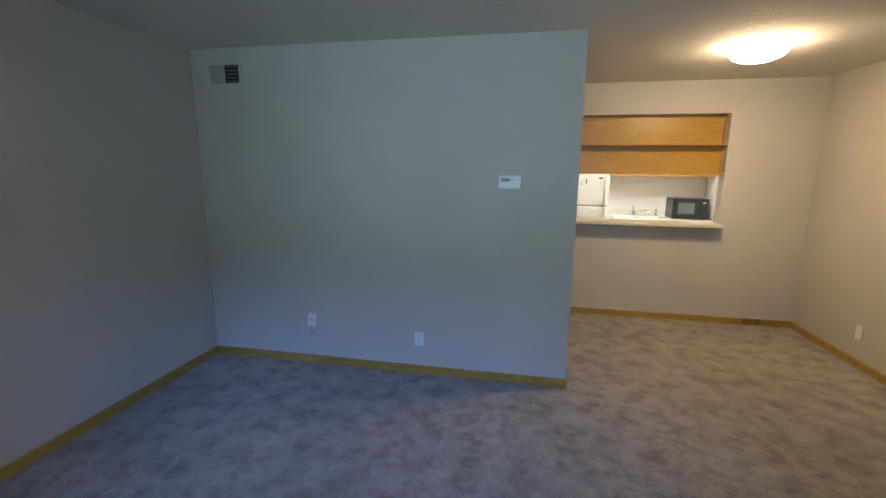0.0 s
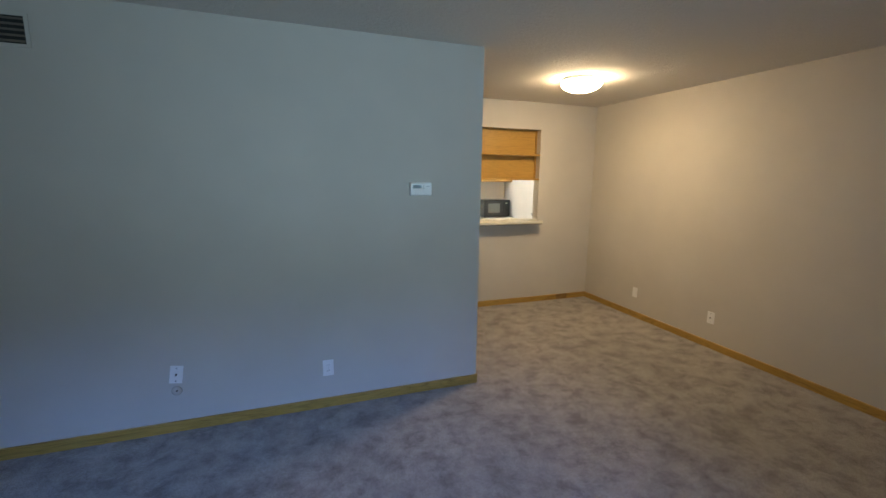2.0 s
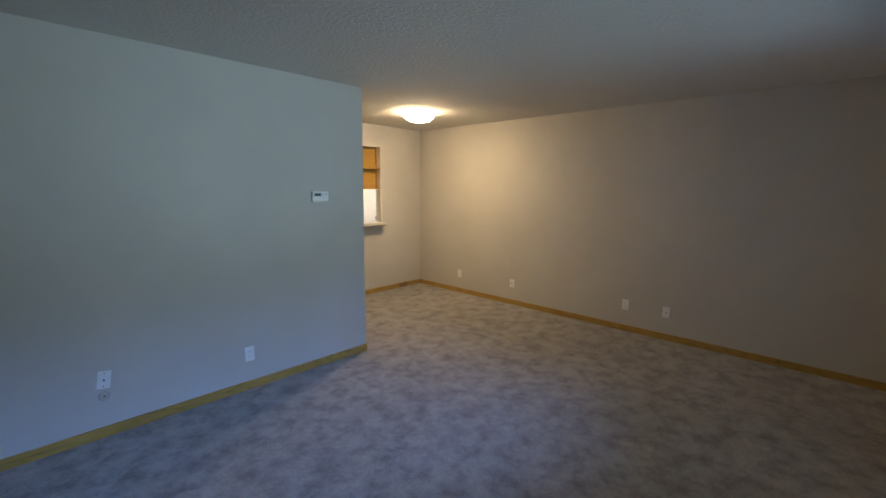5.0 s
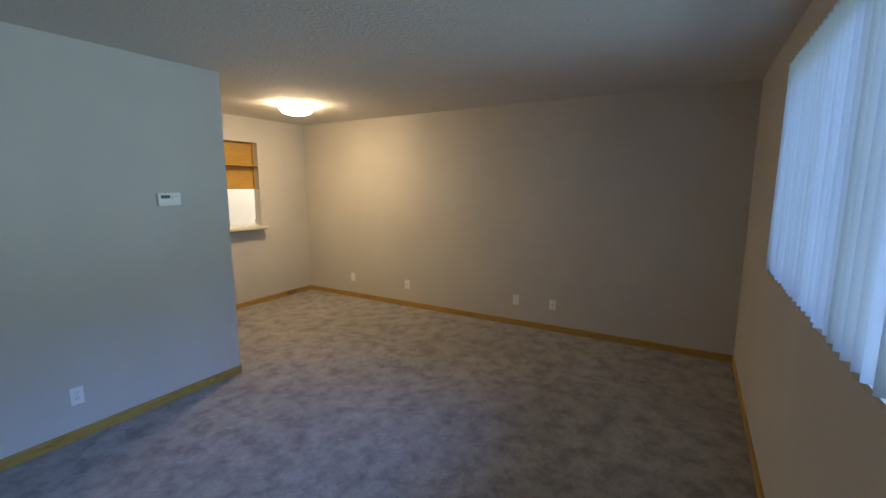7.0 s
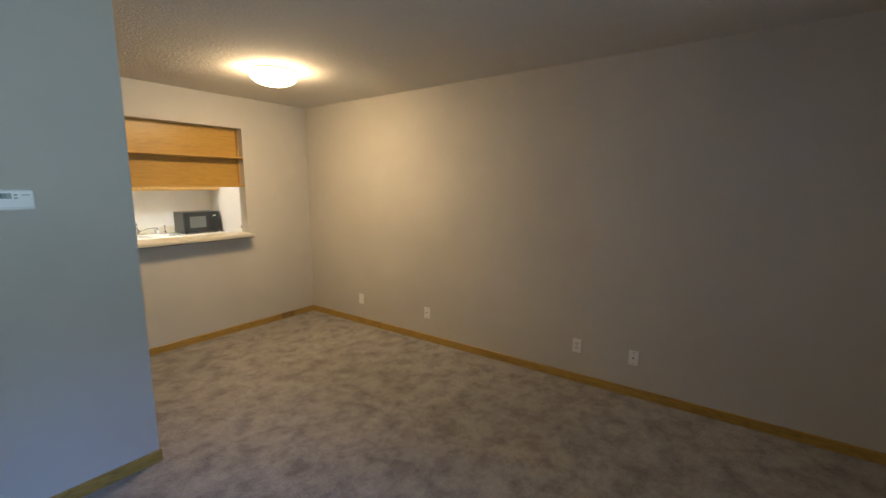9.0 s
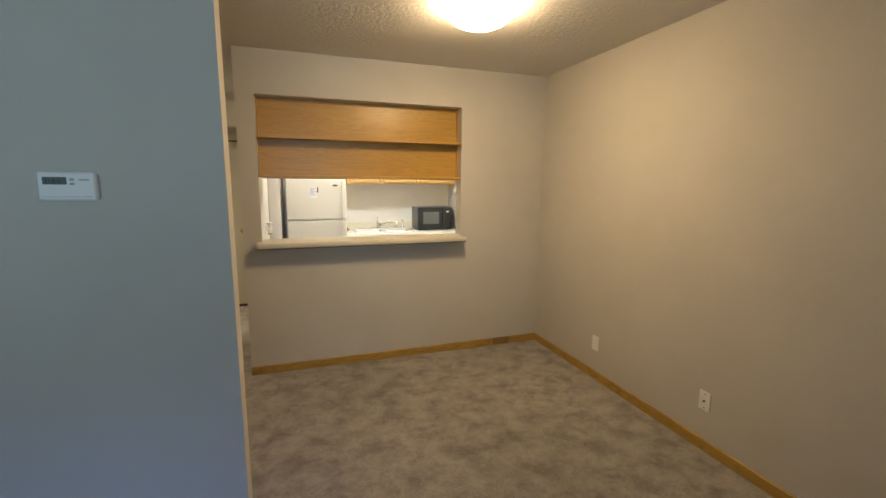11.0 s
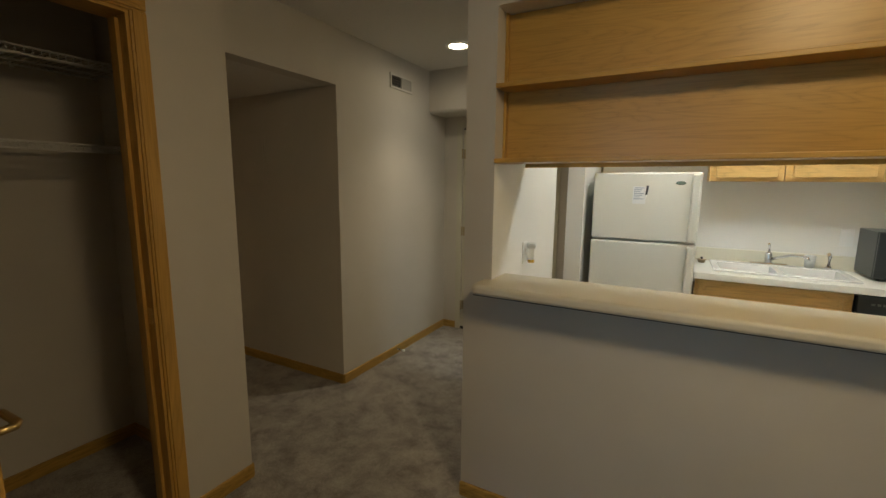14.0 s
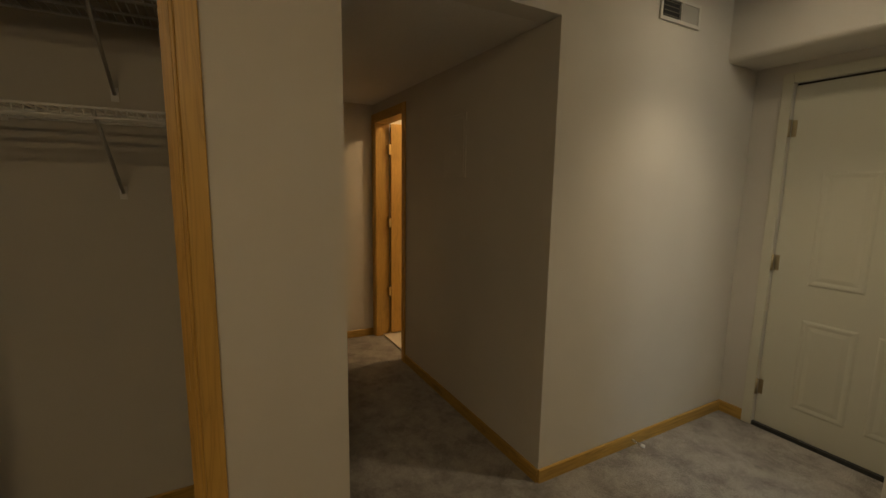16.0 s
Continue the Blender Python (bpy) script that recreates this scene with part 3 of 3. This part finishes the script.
part("plate", B(2.4515, 2.4625, YK + 0.1205, YK + 0.126, 1.066, 1.120, bevel=0.002), m_black, ck)
part("tongue", tube([(2.457, YK + 0.1255, 1.085), (2.455, YK + 0.134, 1.105), (2.452, YK + 0.137, 1.130)], 0.0045, 8), m_black, ck)

# ---- refrigerator ----
FX0, FX1, FY, FZ = 0.962, 1.612, 6.52, 1.552
fr = thing("refrigerator", (1.27, FY, 0), "off-white top-freezer refrigerator standing beside the worktop", "refrigerator")
part("body", B(FX0 + 0.006, FX1 - 0.006, FY + 0.07, YN - 0.02, 0.03, FZ - 0.008, bevel=0.006), m_fridge, fr)
part("toe_grille", B(FX0 + 0.02, FX1 - 0.02, FY + 0.06, FY + 0.075, 0.006, 0.10), m_gap, fr)
for n, a, b in (("refrigerator_door", 0.11, 1.088), ("freezer_door", 1.10, FZ)):
    d = part(n, B(FX0, FX1, FY, FY + 0.062, a, b, bevel=0.012, seg=3), m_fridge, fr)
    z0, z1 = (a + 0.30, b - 0.01) if n[0] == "r" else (a + 0.01, b - 0.012)
    part("handle", B(FX1 - 0.055, FX1 - 0.008, FY - 0.038, FY - 0.0005, z0, z1, bevel=0.012, seg=3), m_fridge, d)
    part("gasket", B(FX0 + 0.008, FX1 - 0.008, FY + 0.0622, FY + 0.0698, a + 0.006, b - 0.006), m_gap, d)
_bm = lathe([(0, 0.003), (0.028, 0.002), (0.03, 0.0004), (0, 0.0004)], 24, Matrix.Translation((FX1 - 0.118, FY, FZ - 0.068)) @ pose(0, 0, 0, 90) @ Matrix.Diagonal((1, 0.4, 1, 1)))
part("badge", _bm, m_lcd, fr, "small oval badge")
note = thing("paper_note", (1.265, FY, 1.41), "white paper note with handwriting on the freezer door", "note")
part("sheet", B(1.215, 1.295, FY - 0.0014, FY - 0.0004, 1.345, 1.46), m_paper, note)
for _i in range(7):
    part("written_line", B(1.222, 1.284 - 0.012 * (_i % 3), FY - 0.002, FY - 0.0014, 1.448 - 0.012 * _i, 1.452 - 0.012 * _i), m_ink, note)
pen = thing("pen_magnet", (1.30, FY, 1.44), "black marker pen stuck on the freezer door", "pen")
part("barrel", tube([(1.298, FY - 0.008, 1.405), (1.304, FY - 0.008, 1.465)], 0.0065, 10), m_pen, pen)
part("tip", tube([(1.2955, FY - 0.008, 1.39), (1.298, FY - 0.008, 1.405)], 0.004, 8), m_metal_white, pen)

# ---- kitchen base run ----
CF, CT = 6.62, 0.905
bc = thing("sink_cabinet", (2.1, CF, 0), "pale oak sink base cabinet with panelled fronts", "cabinet")
part("body", B(1.63, 2.43, CF + 0.02, YN - 0.01, 0.1, CT - 0.175), m_cab, bc)
part("face_rail", B(1.63, 2.43, CF + 0.0185, CF + 0.04, CT - 0.17, CT - 0.043), m_cab, bc)
part("toe_kick", B(1.63, 2.43, CF + 0.08, CF + 0.1, 0.006, 0.1), m_dark, bc)


def panel_front(name, x0, x1, z0, z1, y, parent, material, rail=0.05):
    """A framed front facing -y with a raised field."""
    bm = bmesh.new()
    box(bm, x0, x1, y, y + 0.018, z1 - rail, z1, bevel=0.003)
    box(bm, x0, x1, y, y + 0.018, z0, z0 + rail, bevel=0.003)
    box(bm, x0, x0 + rail, y, y + 0.018, z0 + rail, z1 - rail, bevel=0.003)
    box(bm, x1 - rail, x1, y, y + 0.018, z0 + rail, z1 - rail, bevel=0.003)
    box(bm, x0 + rail - 0.004, x1 - rail + 0.004, y + 0.008, y + 0.0175, z0 + rail - 0.004, z1 - rail + 0.004)
    box(bm, x0 + rail + 0.012, x1 - rail - 0.012, y + 0.003, y + 0.012, z0 + rail + 0.012, z1 - rail - 0.012, bevel=0.004)
    return part(name, bm, material, parent)


panel_front("drawer_front", 1.65, 2.41, 0.72, 0.85, CF, bc, m_cab, 0.028)
panel_front("door", 1.65, 2.02, 0.12, 0.70, CF, bc, m_cab)
panel_front("door", 2.04, 2.41, 0.12, 0.70, CF, bc, m_cab)

dw = thing("dishwasher", (2.73, CF, 0), "black dishwasher under the worktop", "dishwasher")
part("door", B(2.44, 3.02, CF - 0.005, CF + 0.03, 0.1, 0.735, bevel=0.006), m_black, dw)
part("control_panel", B(2.44, 3.02, CF - 0.012, CF + 0.03, 0.745, 0.855, bevel=0.006), m_black, dw)
part("tub", B(2.44, 3.02, CF + 0.031, YN - 0.02, 0.1, 0.855), m_gap, dw)
part("latch", B(2.66, 2.80, CF - 0.02, CF - 0.012, 0.79, 0.815, bevel=0.003), m_gap, dw)
part("toe_kick", B(2.44, 3.02, CF + 0.06, CF + 0.08, 0.006, 0.1), m_dark, dw)
for _i in range(5):
    part("button", B(2.50 + 0.025 * _i, 2.515 + 0.025 * _i, CF - 0.0135, CF - 0.011, 0.80, 0.812), m_screen, dw)
tagged(part("filler_strip", B(3.022, 3.083, CF, CF + 0.02, 0.006, 0.862), m_cab), "pale oak filler strip beside the dishwasher", "filler")

# worktop with a hole for the sink
SX0, SX1, SY_0, SY_1 = 1.73, 2.48, 6.685, 7.125
_bm = bmesh.new()
for a in ((1.615, SX0 + 0.02, CF - 0.03, YN - 0.008), (SX1 - 0.02, 3.084, CF - 0.03, YN - 0.008), (SX0 + 0.02, SX1 - 0.02, CF - 0.03, SY_0 + 0.02), (SX0 + 0.02, SX1 - 0.02, SY_1 - 0.02, YN - 0.008)):
    box(_bm, *a, CT - 0.04, CT)
wt = tagged(part("worktop", _bm, m_counter), "pale laminate kitchen worktop with a low splashback", "worktop")
part("splashback", B(1.615, 3.083, YN - 0.026, YN - 0.007, CT + 0.0005, CT + 0.10, bevel=0.004), m_splash, wt)
part("front_edge", B(1.615, 3.083, CF - 0.042, CF - 0.0305, CT - 0.042, CT + 0.001, bevel=0.004), m_counter, wt)

sk = thing("kitchen_sink", (2.08, 6.85, CT), "white enamel double bowl kitchen sink set in the worktop", "sink")
_bm = bmesh.new()
box(_bm, SX0, SX1, SY_0, SY_0 + 0.04, CT + 0.0005, CT + 0.014, bevel=0.006)
box(_bm, SX0, SX1, SY_1 - 0.075, SY_1, CT + 0.0005, CT + 0.014, bevel=0.006)
box(_bm, SX0, SX0 + 0.04, SY_0 + 0.04, SY_1 - 0.075, CT + 0.0005, CT + 0.014, bevel=0.005)
box(_bm, SX1 - 0.04, SX1, SY_0 + 0.04, SY_1 - 0.075, CT + 0.0005, CT + 0.014, bevel=0.005)
box(_bm, 2.085, 2.125, SY_0 + 0.04, SY_1 - 0.075, CT + 0.0005, CT + 0.012, bevel=0.005)
part("rim", _bm, m_sink, sk)
for a, b in ((SX0 + 0.038, 2.087), (2.123, SX1 - 0.038)):
    bm = B(a, b, SY_0 + 0.038, SY_1 - 0.073, CT - 0.16, CT + 0.004)
    top = [f for f in bm.faces if f.normal.z > 0.9]
    bmesh.ops.delete(bm, geom=top, context="FACES")
    bmesh.ops.solidify(bm, geom=bm.faces[:], thickness=0.003)
    part("bowl", bm, m_sink, sk)

fa = thing("kitchen_faucet", (2.08, 7.09, CT + 0.014), "chrome kitchen faucet with one lever and a low spout", "faucet")
part("base_plate", B(1.97, 2.19, 7.065, 7.115, CT + 0.0142, CT + 0.028, bevel=0.006, seg=3), m_chrome, fa)
part("column", lathe([(0.022, 0), (0.022, 0.06), (0.018, 0.075), (0, 0.078)], 20, Matrix.Translation((2.08, 7.09, CT + 0.027))), m_chrome, fa)
part("lever", tube([(2.08, 7.09, CT + 0.10), (2.078, 7.08, CT + 0.14), (2.07, 7.055, CT + 0.165)], 0.007, 10), m_chrome, fa)
part("spout", tube([(2.095, 7.085, CT + 0.055), (2.13, 7.05, CT + 0.075), (2.18, 7.01, CT + 0.098), (2.23, 6.97, CT + 0.105), (2.265, 6.945, CT + 0.098), (2.272, 6.938, CT + 0.08)], 0.009, 10), m_chrome, fa)
sp = thing("side_sprayer", (2.41, 7.09, CT + 0.014), "chrome sink side sprayer standing in its collar", "sprayer")
part("collar", lathe([(0, 0), (0.018, 0), (0.015, 0.02), (0, 0.02)], 16, Matrix.Translation((2.41, 7.09, CT + 0.0142))), m_chrome, sp)
part("wand", tube([(2.41, 7.09, CT + 0.034), (2.41, 7.09, CT + 0.09), (2.402, 7.072, CT + 0.115), (2.395, 7.058, CT + 0.118)], 0.011, 10), m_chrome, sp)
gl = thing("drinking_glass", (2.31, 7.095, CT + 0.014), "frosted white tumbler standing behind the sink", "glass")
part("tumbler", lathe([(0, 0.0145), (0.026, 0.0145), (0.032, 0.10), (0.029, 0.10), (0.024, 0.02), (0, 0.02)], 24, Matrix.Translation((2.31, 7.095, CT))), m_frost, gl)
st = thing("sink_strainer", (1.675, 7.03, CT), "small dark metal sink strainer on the worktop", "strainer")
part("basket", lathe([(0, 0.0005), (0.022, 0.0005), (0.026, 0.02), (0.034, 0.022), (0.034, 0.026), (0, 0.026)], 20, Matrix.Translation((1.675, 7.03, CT))), m_bronze, st)
part("knob", lathe([(0, 0.026), (0.007, 0.026), (0.009, 0.04), (0, 0.043)], 14, Matrix.Translation((1.675, 7.03, CT))), m_gap, st)

# microwave
MX0, MX1, MY0, MY1, MZ0, MZ1 = 2.555, 3.03, 6.83, 7.155, CT + 0.012, CT + 0.298
mw = thing("microwave", ((MX0 + MX1) / 2, MY0, CT), "black countertop microwave oven with a grey window", "microwave")
part("case", B(MX0, MX1, MY0 + 0.022, MY1, MZ0, MZ1, bevel=0.005), principled("black enamel case", (0.04, 0.048, 0.047), 0.3), mw)
door = part("door", B(MX0 + 0.002, MX1 - 0.135, MY0, MY0 + 0.021, MZ0 + 0.002, MZ1 - 0.002, bevel=0.005), m_black, mw)
part("door_window", B(MX0 + 0.07, MX1 - 0.19, MY0 - 0.0015, MY0 + 0.001, MZ0 + 0.07, MZ1 - 0.06, bevel=0.0005), m_screen, door)
cp = part("control_panel", B(MX1 - 0.132, MX1 - 0.002, MY0, MY0 + 0.021, MZ0 + 0.002, MZ1 - 0.002, bevel=0.004), m_black, mw)
part("clock", B(MX1 - 0.088, MX1 - 0.052, MY0 - 0.001, MY0 + 0.001, MZ1 - 0.062, MZ1 - 0.051), m_clock, cp, "lit green clock digits")
for _i in range(3):
    for _j in range(5):
        part("key", B(MX1 - 0.105 + 0.03 * _i, MX1 - 0.085 + 0.03 * _i, MY0 - 0.001, MY0 + 0.001, MZ0 + 0.04 + 0.026 * _j, MZ0 + 0.055 + 0.026 * _j), m_gap, cp)
for x in (MX0 + 0.04, MX1 - 0.04):
    for y in (MY0 + 0.06, MY1 - 0.04):
        part("foot", lathe([(0, 0.0005), (0.012, 0.0005), (0.012, 0.012), (0, 0.012)], 12, Matrix.Translation((x, y, CT))), m_gap, mw)

# wall cabinets over the worktop
for x0, x1 in ((1.665, 2.075), (2.08, 2.545), (2.55, 3.08)):
    uc = thing("wall_cabinet", ((x0 + x1) / 2, 6.87, 1.50), "pale oak wall cabinet over the worktop", "cabinet", "wall cabinets over the worktop")
    part("body", B(x0, x1, 6.875, YN - 0.008, 1.50, 2.25), m_cab, uc)
    part("door", B(x0 + 0.034, x1 - 0.034, 6.850, 6.8745, 1.522, 2.23, bevel=0.007, seg=3), m_cab, uc)
uc = thing("wall_cabinet", (1.25, 6.87, 1.75), "pale oak wall cabinet over the refrigerator", "cabinet", "wall cabinets over the worktop")
part("body", B(0.925, 1.655, 6.875, YN - 0.008, 1.75, 2.25), m_cab, uc)
panel_front("door", 0.935, 1.645, 1.762, 2.24, 6.856, uc, m_cab, 0.05)
ko = copy_thing(blank, pose(2.50, YN - 0.007, 1.13))
ko2 = outlet("switch")
part("toggle", B(-0.005, 0.005, -0.014, -0.005, -0.008, 0.008, bevel=0.002), m_metal_white, ko2)
ko2.matrix_basis = pose(3.085, 5.32, 1.15, 0, 0, -90)

# ---- entry door ----
dr = tagged(part("door_1", B(NX0 + 0.004, NX1 - 0.004, YN + 0.012, YN + 0.050, 0.012, NZ - 0.014), m_white), "closed cream painted panelled entry door", "door", kind="structure")


def door_panel(x0, x1, z0, z1, y):
    """A raised field of pressed steel: low slopes up to a flat centre."""
    bm = bmesh.new()
    rings = []
    for k, d in ((0.0, 0.0), (0.010, 0.0045), (0.018, 0.0045), (0.032, 0.0015), (0.055, 0.0050)):
        rings.append([bm.verts.new((x, y - 0.0003 - d, z)) for x, z in ((x0 + k, z0 + k), (x1 - k, z0 + k), (x1 - k, z1 - k), (x0 + k, z1 - k))])
    for a, b in zip(rings, rings[1:]):
        for i in range(4):
            bm.faces.new((a[i], a[(i + 1) % 4], b[(i + 1) % 4], b[i]))
    bm.faces.new(rings[-1])
    bm.faces.new(rings[0][::-1])
    return bm


for x0, x1 in ((-0.215, 0.025), (0.10, 0.34)):
    for z0, z1 in ((0.175, 0.70), (0.895, 1.515)):
        part("panel", door_panel(x0, x1, z0, z1, YN + 0.012), m_white, dr)
part("peephole", lathe([(0, 0.004), (0.007, 0.003), (0.008, 0), (0, 0)], 14, Matrix.Translation((0.062, YN + 0.0115, 1.50)) @ pose(0, 0, 0, 90)), m_bronze, dr)
# dark filler in place of the shade in the gap above the door
part("gap_strip", B(NX0 + 0.004, NX1 - 0.004, YN + 0.020, YN + 0.050, NZ - 0.0135, NZ - 0.001), m_gap, dr, "dark strip for the shaded gap over the door")
part("threshold", B(NX0, NX1, YN - 0.01, YN + 0.06, GL + 0.0005, 0.011), m_gap, dr)
part("lockset", lathe([(0, 0.06), (0.02, 0.06), (0.028, 0.045), (0.012, 0.03), (0.012, 0.01), (0.032, 0.006), (0.032, 0)], 24, Matrix.Translation((NX1 - 0.07, YN + 0.012, 0.93)) @ pose(0, 0, 0, 90)), m_brass, dr, "brass door knob")
_bm = bmesh.new()
box(_bm, NX0 - 0.055, NX0 - 0.001, YN - 0.016, YN - 0.0005, GL, NZ + 0.055, bevel=0.003)
box(_bm, NX1 + 0.001, NX1 + 0.055, YN - 0.016, YN - 0.0005, GL, NZ + 0.055, bevel=0.003)
box(_bm, NX0 - 0.001, NX1 + 0.001, YN - 0.016, YN - 0.0005, NZ + 0.001, NZ + 0.055, bevel=0.003)
tr = tagged(part("door_trim", _bm, m_white), "cream painted casing of the entry door", "door casing", kind="structure")
for z in (0.238, 1.0, 1.755):
    h = part("hinge", tube([(NX0 + 0.002, YN - 0.008, z - 0.047), (NX0 + 0.002, YN - 0.008, z + 0.047)], 0.008, 10), m_bronze, dr, "aged brass hinge")
    part("hinge_leaf", B(NX0 + 0.006, NX0 + 0.03, YN + 0.0085, YN + 0.0118, z - 0.045, z + 0.045), m_bronze, h)
ds = thing("door_stop", (-0.576, 6.31, 0.03), "spring door stop with a white tip on the hall baseboard", "door stop")
_bm = bmesh.new()
tube([(-0.576 + 0.001 + 0.055 * i / 60, 6.31 + 0.006 * math.cos(i * 0.9), 0.026 + 0.006 * math.sin(i * 0.9)) for i in range(61)], 0.0015, 5, _bm)
part("spring", _bm, m_chrome, ds)
part("tip", lathe([(0, 0), (0.009, 0), (0.009, 0.018), (0, 0.018)], 14, Matrix.Translation((-0.517, 6.31, 0.026)) @ pose(0, 0, 0, 0, 90)), m_metal_white, ds)

# ---- closet ----


def casing_strip(y0, y1, z0, z1, x, top=False):
    """Moulded casing on the face x, with a stepped profile across its width."""
    bm = bmesh.new()
    if not top:
        s = 1 if y1 > y0 else -1
        w = abs(y1 - y0)
        for a, b, d in ((0, 0.16, 0.010), (0.16, 1.0, 0.014)):
            p, q = sorted((y0 + s * w * a, y0 + s * w * b))
            box(bm, x, x + d, p, q, z0, z1, bevel=0.0025)
    else:
        w = z1 - z0
        for a, b, d in ((0, 0.16, 0.010), (0.16, 1.0, 0.014)):
            box(bm, x, x + d, y0, y1, z0 + w * a, z0 + w * b, bevel=0.0025)
    return bm


cd = tagged(part("closet_door_frame", B(-0.425, -0.2995, CY0 - 0.0005, CY0 + 0.016, GL, CZ - 0.017), m_oak_z), "varnished oak closet door frame", "door frame", kind="structure")
part("jamb", B(-0.425, -0.2995, CY1 - 0.016, CY1 + 0.0005, GL, CZ - 0.017), m_oak_z, cd)
part("head", B(-0.425, -0.2995, CY0, CY1, CZ - 0.017, CZ + 0.0005), m_oak_y, cd)
part("stop", B(-0.385, -0.35, CY1 - 0.028, CY1 - 0.016, GL, CZ - 0.029), m_oak_z, cd)
part("stop", B(-0.385, -0.35, CY0 + 0.016, CY0 + 0.028, GL, CZ - 0.029), m_oak_z, cd)
part("casing", casing_strip(CY1 - 0.006, CY1 + 0.050, GL, CZ - 0.006, -0.2995), m_oak_z, cd)
part("casing", casing_strip(CY0 + 0.006, CY0 - 0.050, GL, CZ - 0.006, -0.2995), m_oak_z, cd)
part("casing", casing_strip(CY0 - 0.050, CY1 + 0.050, CZ - 0.006, CZ + 0.052, -0.2995, True), m_oak_y, cd)
part("strike_plate", B(-0.345, -0.312, CY1 - 0.0175, CY1 - 0.0155, 0.90, 0.965), m_brass, cd)

leaf = tagged(part("door_2", B(-0.293, 0.315, CY0 - 0.020, CY0 + 0.015, 0.004, CZ - 0.02, bevel=0.002), m_oak_z), "oak veneer closet door standing wide open", "door", kind="structure")
for s in (-1, 1):
    y = CY0 - 0.0025 + s * 0.0178
    h = part("lever_rose", lathe([(0, 0.008), (0.026, 0.006), (0.03, 0), (0, 0)], 24, Matrix.Translation((0.255, y, 0.935)) @ pose(0, 0, 0, 90 if s < 0 else -90)), m_brass, leaf)
    part("lever", tube([(0.255, y, 0.935), (0.255, y + s * 0.045, 0.935), (0.24, y + s * 0.052, 0.935), (0.155, y + s * 0.05, 0.935)], 0.009, 10), m_brass, h)
part("latch_plate", B(0.3152, 0.317, CY0 - 0.0145, CY0 + 0.0095, 0.905, 0.965), m_brass, leaf)
part("latch_bolt", B(0.317, 0.326, CY0 - 0.009, CY0 + 0.004, 0.925, 0.945, bevel=0.002), m_brass, leaf)


def wire_shelf(z):
    """A ventilated wire shelf across the closet's back wall."""
    y0, y1, xb, xf = YP + 0.125, 4.54, -1.22, -0.825
    s = thing("wire_shelf", (-1.09, 3.95, z), "white coated wire closet shelf on two braces", "shelf", "closet wire shelves")
    for x, dz in ((xb, 0), (xb + 0.13, -0.004), (xb + 0.265, -0.004), (xf, 0), (xf, -0.028)):
        part("rail", tube([(x, y0, z + dz), (x, y1, z + dz)], 0.005, 6), m_wire, s)
    n = 44
    for i in range(n):
        y = y0 + (y1 - y0) * (i + 0.5) / n
        part("cross_wire", tube([(xb, y, z + 0.004), (xf, y, z + 0.004), (xf + 0.002, y, z - 0.028)], 0.0024, 4), m_wire, s)
    for y in (3.56, 4.022):
        part("brace", tube([(xf, y, z - 0.004), (xb + 0.004, y, z - 0.26)], 0.006, 6), m_brace, s)
        part("brace_foot", B(-1.2245, -1.218, y - 0.012, y + 0.012, z - 0.285, z - 0.235), m_wire, s)
    for y in (y0, 3.70, 4.2):
        part("clip", B(-1.2245, -1.213, y, y + 0.018, z - 0.014, z + 0.01), m_wire, s)
    return s


wire_shelf(1.622)
wire_shelf(1.988)

# ---- corridor ----
pd = thing("breaker_panel", (-1.45, 5.64, 1.64), "painted breaker panel cover flush in the corridor wall", "panel")
part("frame", B(-1.58, -1.32, 5.634, 5.6395, 1.46, 1.83, bevel=0.002), m_wall, pd)
part("cover", B(-1.56, -1.34, 5.630, 5.634, 1.48, 1.81, bevel=0.002), m_wall, pd)
part("latch", B(-1.47, -1.43, 5.627, 5.630, 1.60, 1.62), m_wall, pd)
hd = tagged(part("corridor_door_frame", B(HX0, HX0 + 0.016, 5.635, 5.765, GL, HZ), m_oak_z), "varnished oak frame of the corridor door", "door frame", kind="structure")
part("jamb", B(HX1 - 0.016, HX1, 5.635, 5.765, GL, HZ), m_oak_z, hd)
part("head", B(HX0 + 0.016, HX1 - 0.016, 5.635, 5.765, HZ - 0.016, HZ), m_oak_x, hd)
for a in ((HX0 - 0.055, HX0 + 0.006, GL, HZ + 0.055, m_oak_z), (HX1 - 0.006, HX1 + 0.055, GL, HZ + 0.055, m_oak_z), (HX0 + 0.006, HX1 - 0.006, HZ - 0.006, HZ + 0.055, m_oak_x)):
    part("casing", B(a[0], a[1], 5.623, 5.6345, a[2], a[3], bevel=0.003), a[4], hd)
d3 = tagged(part("door_3", B(HX0 + 0.018, HX0 + 0.053, 5.77, 6.40, 0.015, HZ - 0.02, bevel=0.002), m_oak_z), "oak veneer door standing open into the lit room", "door", kind="structure")
for z in (0.42, 1.07, 1.73):
    part("hinge", B(HX0 + 0.0165, HX0 + 0.0575, 5.745, 5.7685, z - 0.045, z + 0.045, bevel=0.004), m_brass, d3, "brass hinge")
